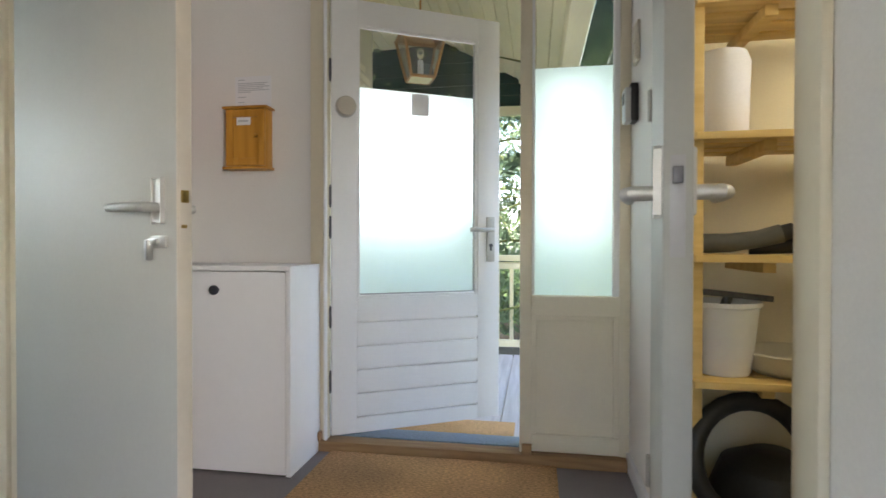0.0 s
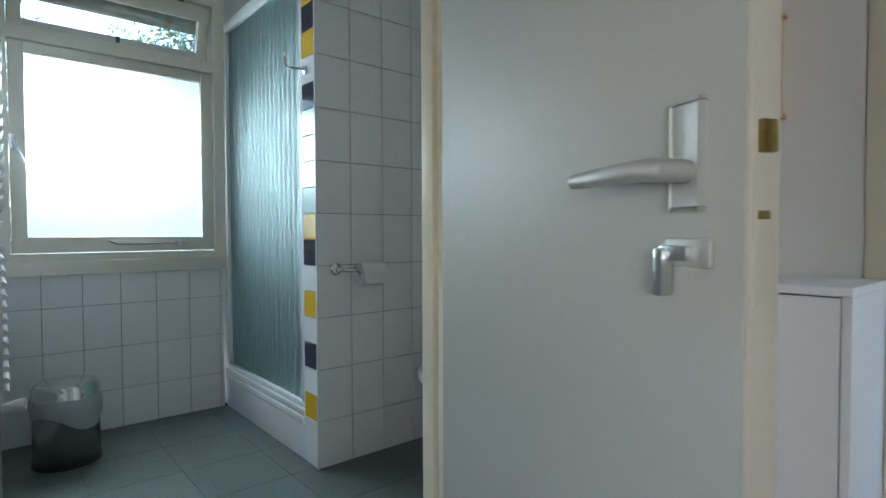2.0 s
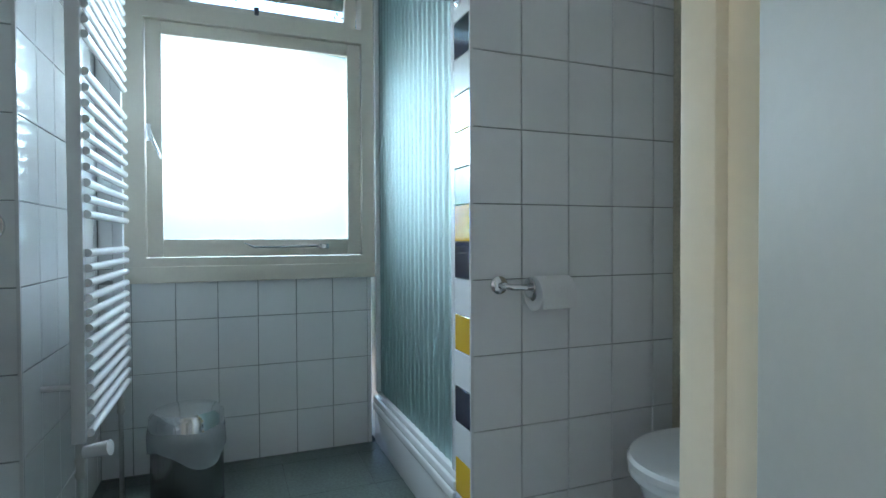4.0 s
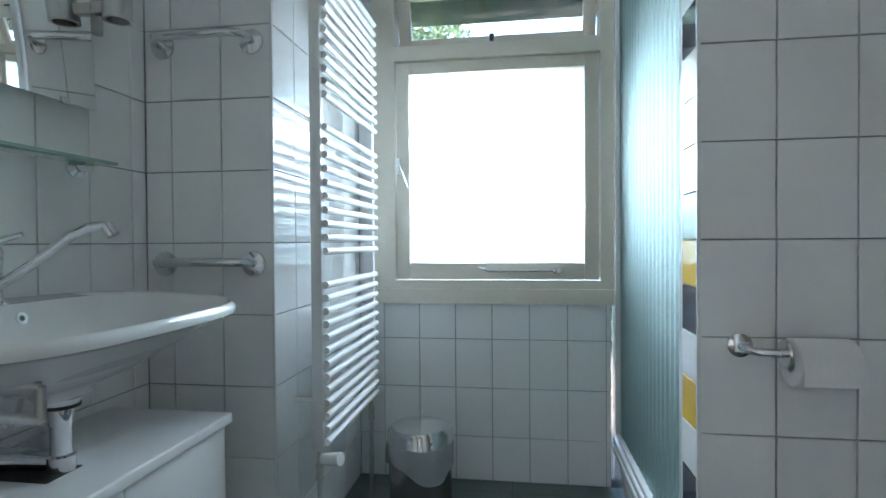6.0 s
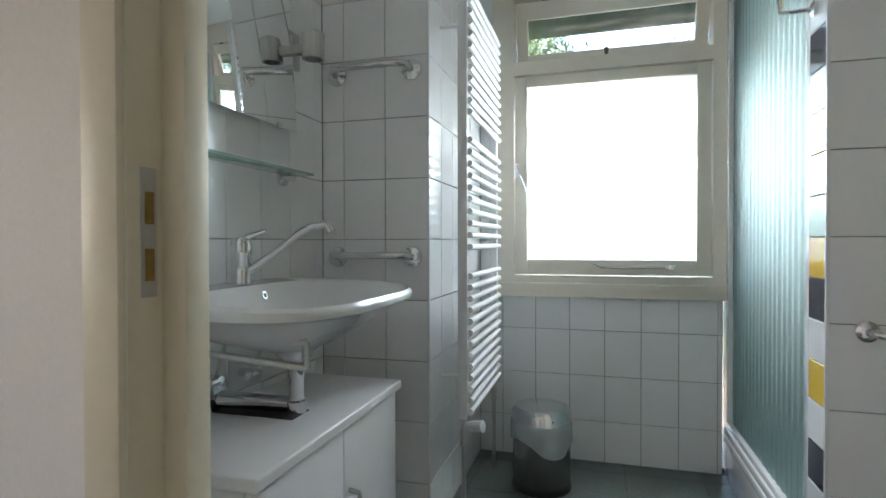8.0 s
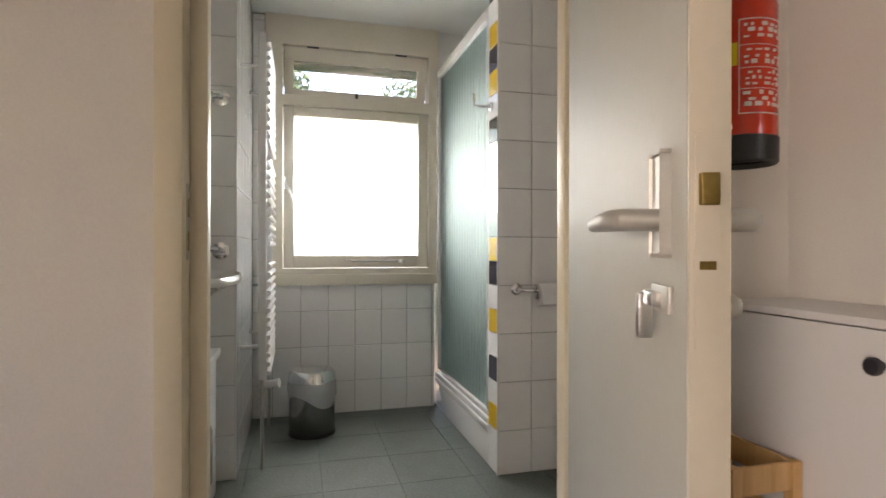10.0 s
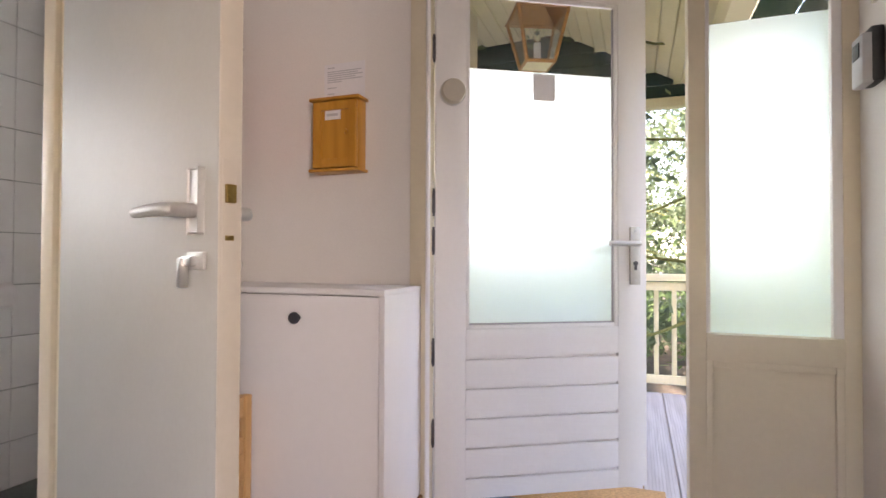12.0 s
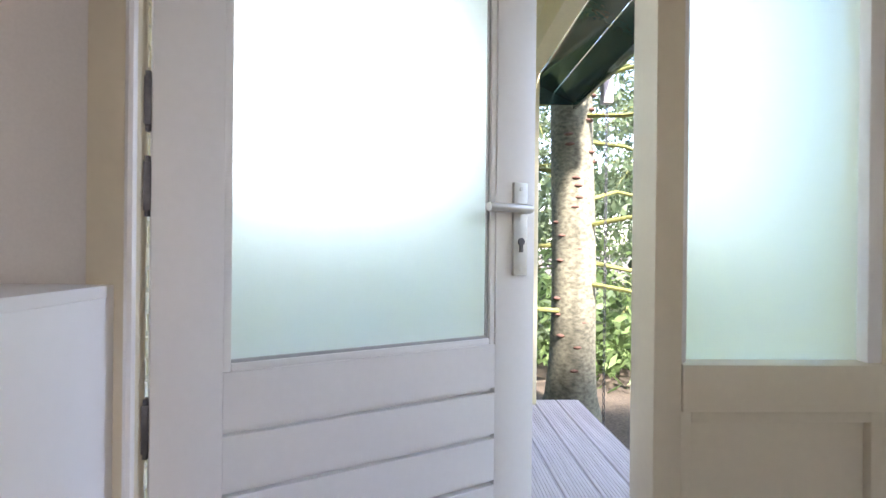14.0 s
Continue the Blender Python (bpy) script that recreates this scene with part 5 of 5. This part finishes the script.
bm = bmesh.new()
cols = []
for y in (FRONT + 0.15, PY1 + 0.08):
    cols.append([bm.verts.new((0.79 + x, y, 1.925 + z)) for x, z in ((-0.01, 0.09), (-0.01, 0.02), (0.015, 0.0), (0.075, 0.0), (0.10, 0.02), (0.10, 0.10), (0.094, 0.10), (0.094, 0.023), (0.073, 0.006), (0.018, 0.006), (-0.004, 0.023), (-0.004, 0.09))])
for k in range(12):
    bm.faces.new((cols[0][k], cols[0][(k + 1) % 12], cols[1][(k + 1) % 12], cols[1][k]))
bm.faces.new(cols[0]), bm.faces.new(cols[1])
part("gutter", bm, GUTTER, eave, "grey zinc gutter", smooth=False)
part("gutter_outlet", box(0.845, 0.905, 4.50, 4.57, 1.79, 1.93, 0.008), GUTTER, eave)
chain = empty("rain_chain", "dark metal rain chain hanging from the gutter", "chain", pose(0.876, 4.535, 0))
link = finish(tube([(0.008 * math.cos(a), 0, 0.021 * math.sin(a)) for a in (2 * math.pi * k / 12 for k in range(12))], 0.0026, 6, closed=True), "link", IRON, True)
k, z = 0, 1.79
while z > -0.2:
    o = new("link", link)
    o.parent, o.matrix_basis = chain, pose(0, 0, z, 0, 0, 90 * (k % 2) + 20)
    z, k = z - 0.036, k + 1

LX, LY, LZ = -0.44, 3.15, 1.93
lan = empty("lantern", "copper framed glass porch lantern hanging from the ridge", "lantern", pose(LX, LY, LZ, 0, 0, 25))
bs, ts, hh = 0.07, 0.125, 0.25
for sx, sy in ((1, 1), (1, -1), (-1, -1), (-1, 1)):
    part("frame_bar", tube([(sx * bs, sy * bs, 0), (sx * ts, sy * ts, hh)], 0.009, 6), COPPER, lan)
for z, s in ((0.0, bs), (hh, ts)):
    for a, b in (((1, 1), (1, -1)), ((1, -1), (-1, -1)), ((-1, -1), (-1, 1)), ((-1, 1), (1, 1))):
        part("frame_rail", tube([(a[0] * s, a[1] * s, z), (b[0] * s, b[1] * s, z)], 0.009, 6), COPPER, lan)
for turn in range(4):
    bm = bmesh.new()
    vs = [bm.verts.new(p) for p in ((-bs, -bs, 0.0), (bs, -bs, 0.0), (ts, -ts, hh), (-ts, -ts, hh), (-bs, -bs + 0.003, 0.0), (bs, -bs + 0.003, 0.0), (ts, -ts + 0.003, hh), (-ts, -ts + 0.003, hh))]
    for f in ((0, 1, 2, 3), (4, 5, 6, 7), (0, 1, 5, 4), (1, 2, 6, 5), (2, 3, 7, 6), (3, 0, 4, 7)):
        bm.faces.new([vs[i] for i in f])
    bm.transform(pose(0, 0, 0, 0, 0, 90 * turn))
    part("glass_side", bm, CLEAR, lan, smooth=False)
part("base", lathe([(0, -0.02), (0.03, -0.02), (0.095, -0.004), (0.095, 0.004), (0, 0.004)], pose(0, 0, 0, 0, 0, 45), 4), PORCHCREAM, lan)
part("roof", lathe([(0.195, hh), (0.185, hh + 0.012), (0.08, hh + 0.075), (0.05, hh + 0.10), (0.0, hh + 0.115)], pose(0, 0, 0, 0, 0, 45), 4), COPPER, lan)
part("chimney", lathe([(0.045, hh + 0.10), (0.05, hh + 0.13), (0.03, hh + 0.15), (0, hh + 0.16)]), COPPER, lan)
part("candle_tube", lathe([(0, 0), (0.018, 0), (0.018, 0.11), (0, 0.11)]), PAPER, lan)
part("bulb", lathe([(0, 0.11), (0.012, 0.115), (0.022, 0.145), (0.016, 0.175), (0, 0.19)]), CLEAR, lan)
part("hanger", tube([(0, 0, hh + 0.15), (0, 0, RIDGE_Z - LZ + 0.005)], 0.006, 8), COPPER, lan)

# house front outside, brick beside the door
house = thing("wall_outside", box(-3.4, -0.735, FRONT + 0.121, FRONT + 0.16, -0.2, 2.9), MORTAR, "cream painted brick house front", "wall", "structure", smooth=False)
wing = thing("wall_outside_wing", box(-1.16, -1.0, FRONT + 0.16, 4.0, -0.2, 2.6), MORTAR, "cream painted brick wall beside the porch", "wall", "structure", smooth=False)
thing("wall_outside_right", box(RIGHT + 0.1, 3.5, FRONT + 0.0, FRONT + 0.16, -0.2, 2.9), BRICKPAINT, "cream painted house front", "wall", "structure", smooth=False)
# unseen roof, extended past the rear wall to keep sun off its opening
thing("roof_slab", box(-3.75, 3.5, -4.3, FRONT + 0.118, 2.585, 2.68), GUTTER, "grey flat roof closing the house, run out to block sun", "roof", "structure", smooth=False)

thing("eave_bathroom", box(-4.25, -3.76, -1.0, 3.2, 2.30, 2.40, 0.01), GREENBOARD, "dark green eave outside the bathroom window", "eave", "structure")

# ---------------------------------------------------------------- garden
bm = bmesh.new()
N, R = 60, 150
grid = [[None] * (N + 1) for _ in range(N + 1)]
for i in range(N + 1):
    for j in range(N + 1):
        u, v = (i / N * 2 - 1), (j / N * 2 - 1)
        x, y = math.copysign(abs(u) ** 3, u) * R, math.copysign(abs(v) ** 3, v) * R
        far = max(0.0, math.hypot(x, y - 1) - 6)
        grid[i][j] = bm.verts.new((x, y, -0.24 + 0.05 * noise.noise((x * 0.6, y * 0.6, 0)) + 0.25 * min(1, far / 30) * noise.noise((x * 0.1, y * 0.1, 5))))
for i in range(N):
    for j in range(N):
        bm.faces.new((grid[i][j], grid[i + 1][j], grid[i + 1][j + 1], grid[i][j + 1]))
thing("ground", bm, SOIL, "brown forest soil with needles around the house", "ground", "structure")


def leaf_cloud(rng, centres, per, spread, size, droop=0.0):
    """Many small leaf quads round centres, as arrays."""
    n = len(centres) * per
    c = np.repeat(np.array(centres, float), per, 0) + rng.normal(0, 1, (n, 3)) * spread
    d = rng.normal(0, 1, (n, 3))
    d[:, 2] -= droop
    d /= np.linalg.norm(d, axis=1)[:, None]
    e = np.cross(d, rng.normal(0, 1, (n, 3)))
    e /= np.linalg.norm(e, axis=1)[:, None]
    s = rng.uniform(0.6, 1.4, (n, 1)) * size
    v = np.stack([c - d * s, c + e * s * 0.38, c + d * s, c - e * s * 0.38], 1).reshape(-1, 3)
    return v, np.arange(4 * n).reshape(-1, 4)


def crown(name, v, f, mat, parent):
    me = bpy.data.meshes.new(name)
    me.from_pydata(v.tolist(), [], f.tolist())
    me.materials.append(mat)
    ob = new(name, me)
    ob.parent = parent
    return ob


def spruce(m, height, trunk_r, seed, low, reach, label, leaf=LEAF, per=44, size=0.042):
    rng, rnd = np.random.default_rng(seed), random.Random(seed)
    t = empty("spruce_tree", label, "tree", m, group="trees round the house")
    pts = [(0.02 * math.sin(z), 0.02 * math.cos(2 * z), z) for z in np.linspace(-0.3, height, 16)]
    rad = [trunk_r * (1.35 if z < -0.1 else 1.12 if z < 0.3 else 1) * (1 - 0.8 * max(0, z) / height) for *_, z in pts]
    part("trunk", tube(pts, rad, 18), BARK, t)
    centres, twigs = [], None
    z = low
    while z < height - 0.3:
        for k in range(rnd.randint(3, 5)):
            a, ln = rnd.uniform(0, 2 * math.pi), reach * (1 - 0.75 * z / height) * rnd.uniform(0.55, 1.1)
            path = [Vector((math.cos(a) * s * ln, math.sin(a) * s * ln, z + 0.25 * s * ln - 0.55 * ln * s * s + rnd.uniform(-0.04, 0.04))) for s in (0.03, 0.25, 0.5, 0.75, 1.0)]
            twigs = tube(path, [0.02, 0.016, 0.012, 0.008, 0.004], 5, twigs) if len(centres) < 900 else twigs
            for s in np.linspace(0.25, 1.0, max(3, int(ln / 0.16))):
                p = path[0].lerp(path[-1], s)
                p.z = z + 0.25 * s * ln - 0.55 * ln * s * s
                centres.append((p.x + rnd.gauss(0, 0.08), p.y + rnd.gauss(0, 0.08), p.z - abs(rnd.gauss(0, 0.12))))
        z += rnd.uniform(0.16, 0.34)
    part("branchwork", twigs, TWIG, t)
    v, f = leaf_cloud(rng, centres, per, (0.10, 0.10, 0.08), size, 0.8)
    crown("crown", v, f, leaf, t)
    return t


# the trunk beside the deck, with its branch scars and low bare branches
near = empty("fir_tree", "tall fir with mossy grey bark and branch scars", "tree", pose(0.80, 4.98, -0.22))
pts = [(0.012 * math.sin(2 * z), 0.01 * math.cos(3 * z), z) for z in np.linspace(-0.2, 7, 40)]
part("trunk", tube(pts, [0.152 * (1 + 0.45 * math.exp(-max(0, z) / 0.16)) * (1 - 0.04 * max(0, z)) for *_, z in pts], 26), BARK, near)
rnd = random.Random(11)
for k in range(34):
    a, z = rnd.uniform(200, 340), 0.35 + k * 0.075 + rnd.uniform(-0.03, 0.03)
    r = 0.152 * (1 - 0.04 * z)
    part("branch_scar", lathe([(0, 0.012), (0.010, 0.010), (0.022, 0.002), (0.03, -0.012)], Matrix.Translation((0, 0, z)) @ pose(0, 0, 0, 0, 0, a) @ Matrix.Translation((r, 0, 0)) @ UP_X @ Matrix.Diagonal((0.5, 1.2, 1, 1)), 10), KNOT, near)
for k in range(16):
    a, z = rnd.uniform(-70, 60) if k % 3 else rnd.uniform(120, 240), 0.7 + k * 0.16
    p = [Vector((math.cos(radians(a)) * s, math.sin(radians(a)) * s, z + 0.12 * s - 0.16 * s * s + 0.05 * math.sin(5 * s + k))) for s in (0.1, 0.4, 0.8, 1.2, 1.6)]
    part("bare_branch", tube(p, [0.017, 0.014, 0.011, 0.008, 0.004], 7), TWIG, near)
centres = []
for k in range(260):
    a, s, z = rnd.uniform(0, 360), rnd.uniform(0.8, 2.2), rnd.uniform(0.2, 5)
    if -1.0 < math.sin(radians(a)) * s < -0.6 and abs(math.cos(radians(a)) * s) < 0.3:
        continue
    if math.sin(radians(a)) * s < -0.3 and z < 3.2:
        continue
    centres.append((math.cos(radians(a)) * s, math.sin(radians(a)) * s, z))
v, f = leaf_cloud(np.random.default_rng(3), centres, 70, (0.16, 0.16, 0.1), 0.05, 0.8)
crown("crown", v, f, LEAF, near)

first = spruce(pose(3.0, 8.2, -0.25), 9, 0.14, 5, 0.3, 2.2, "dense green spruce behind the porch")
for x, y, s, r in ((-0.6, 9.4, 1.0, 40), (1.5, 10.6, 1.1, 130), (4.8, 11.0, 1.1, 200), (-3.4, 9.6, 0.95, 280), (5.6, 6.5, 0.9, 75), (-2.4, 13.6, 1.0, 10), (7.5, 9.5, 1.1, 320), (-5.8, 12.0, 1.15, 100),
                   (-9.0, 3.4, 1.0, 55), (-8.2, 0.2, 0.95, 140), (-10.5, -2.4, 1.1, 220), (-9.6, 6.2, 1.1, 300), (-6.2, 7.6, 1.0, 190)):
    copy_thing(first, Matrix.Translation((x, y, -0.25)) @ Matrix.Rotation(radians(r), 4, "Z") @ Matrix.Diagonal((s, s, s, 1)))
rng = np.random.default_rng(8)
cc = [(rng.uniform(-7, 9), rng.uniform(6.6, 9.5), abs(rng.normal(0, 0.45))) for _ in range(420)]
cc += [(rng.uniform(0.7, 3.2), rng.uniform(5.7, 7.4), abs(rng.normal(0, 0.3)) - 0.1) for _ in range(130)]
v, f = leaf_cloud(rng, cc, 26, (0.2, 0.2, 0.16), 0.06)
undergrowth = tagged(crown("undergrowth", v, f, LEAF2, None), "low green undergrowth beyond the porch", "undergrowth", "", "stuff")

# ---------------------------------------------------------------- tiles and bricks, last
tile_meshes = {}


def tile_mesh(w, h, mat):
    key_ = (round(w, 4), round(h, 4), mat.name)
    if key_ not in tile_meshes:
        bm = bmesh.new()
        e, t = 0.0012, TT
        lo = [bm.verts.new((x, 0, z)) for x, z in ((0, 0), (w, 0), (w, h), (0, h))]
        md = [bm.verts.new((x, t - e, z)) for x, z in ((0, 0), (w, 0), (w, h), (0, h))]
        hi = [bm.verts.new((x, t, z)) for x, z in ((e, e), (w - e, e), (w - e, h - e), (e, h - e))]
        for a, b in ((lo, md), (md, hi)):
            for k in range(4):
                bm.faces.new((a[k], a[(k + 1) % 4], b[(k + 1) % 4], b[k]))
        bm.faces.new(hi)
        tile_meshes[key_] = finish(bm, "tile", mat)
    return tile_meshes[key_]


JOINT = 0.003


def lay(parent, m, length, first_col, z0, z1, col=COL, mat=TILE, row0=ROW0, row=ROW, pick=None):
    """Tiles on the plane of m (x along the wall, y out of it), from 0 to length and z0 to z1."""
    xs = [0.0]
    x = first_col
    while x < length - 0.012:
        xs.append(x) if x > 0.012 else None
        x += col
    xs.append(length)
    zs = [z0]
    z = row0
    while z < z1 - 0.012:
        zs.append(z) if z > z0 + 0.012 else None
        z += row
    zs.append(z1)
    for r, (a, b) in enumerate(zip(zs, zs[1:])):
        for c, d in zip(xs, xs[1:]):
            o = new("tile", tile_mesh(d - c - JOINT, b - a - JOINT, pick(r) if pick else mat))
            o.parent = parent
            o.matrix_world = m @ Matrix.Translation((c + JOINT / 2, 0, a + JOINT / 2))


facing_e = lambda x, y: pose(x, y, 0, 0, 0, -90)   # wall looks to +x, runs towards -y
lay(wall_window, facing_e(WIN_X - TT, 1.62), 1.62 - 0.515, 1.62 - (0.79 + 5 * COL), 0.0, 0.783)
lay(wall_window_side, facing_e(WIN_X - TT, 0.583), 0.583 - 0.515, 9, 0.796, 2.39)
lay(wall_partition, facing_e(-2.41 - TT, 2.42), 2.42 - 1.632, 2.42 - (1.63 + 4 * COL), 0.0, 2.39)
lay(wall_pillar, facing_e(-2.66 - TT, 0.514), 0.514 - 0.103, COL, 0.0, 2.39)
# walls that look to +y run towards -x
lay(wall_pillar, pose(WIN_X + 0.002, 0.515 - TT, 0), -2.662 - WIN_X, 0.858 - 5 * 0.16 , 0.0, 2.39, 0.16)
lay(wall_sink, pose(-2.66, 0.103 - TT, 0), -1.465 + 2.66, 0.061, 0.0, 2.39, 0.16)
south = lambda x, y: pose(x, y, 0, 0, 0, 180)
lay(wall_north, south(-1.555, 2.42 + TT), -1.555 + 2.41, 0.1, 0.0, 2.39)
order = "WYWNWYWNYGWYWNWYNYWNWW"
colours = {"W": TILE, "Y": TILE_YELLOW, "N": TILE_NAVY, "G": TILE_GREEN}
lay(wall_partition, south(-2.411, 1.63 + TT), 0.118, 9, 0.0, 2.39, mat=TILE, row0=ROW0, row=ROW / 2, pick=lambda r: colours[order[r]])
# corner profiles of the tiled edges
for x, y in ((-2.66, 0.515), (-2.41, 1.63)):
    thing("corner_profile", box(x - 0.006, x + 0.0025, y - (0.006 if y < 1 else 0.0025), y + (0.0025 if y < 1 else 0.006), 0.0, 2.39, 0.001), CERAMIC, "thin white tile corner profile", "trim", "structure")

fl = 0.325
floor_tile = {}
for i in range(8):
    for j in range(9):
        x0, y0 = WXB - 0.005 - (i + 1) * fl, 2.5 - (j + 1) * fl
        x1, y1 = x0 + fl, y0 + fl
        x0, x1, y0, y1 = max(x0, WIN_X), min(x1, WXB), max(y0, 0.1), min(y1, 2.42)
        if x1 - x0 < 0.02 or y1 - y0 < 0.02:
            continue
        kk = (round(x1 - x0, 3), round(y1 - y0, 3))
        if kk not in floor_tile:
            floor_tile[kk] = finish(box(0.001, kk[0] - 0.001, 0.001, kk[1] - 0.001, -0.008, 0, 0.0008, 1), "floor_tile", BATHFLOOR, False)
        o = new("floor_tile", floor_tile[kk])
        o.parent, o.location = bath_floor, (x0, y0, BATH_Z)

bw, bh, bd = 0.21, 0.055, 0.012
brick = finish(box(0.003, bw - 0.003, 0, bd, 0.003, bh - 0.003, 0.003, 1), "brick", BRICKPAINT, False)
for r in range(36):
    for c in range(8):
        y = FRONT + 0.165 + c * (bw + 0.006) + (0.1 if r % 2 else 0)
        if y + bw < 4.0:
            o = new("brick", brick)
            o.parent, o.matrix_world = wing, pose(-1.0 + 0.0, y + bw, DZ + r * (bh + 0.008), 0, 0, -90)

# glass lets the daylight through
for o in (side_glass, side_clear, door_glass, door_clear, win_glass, top_glass, shower_pane, bag):
    o.visible_shadow = False
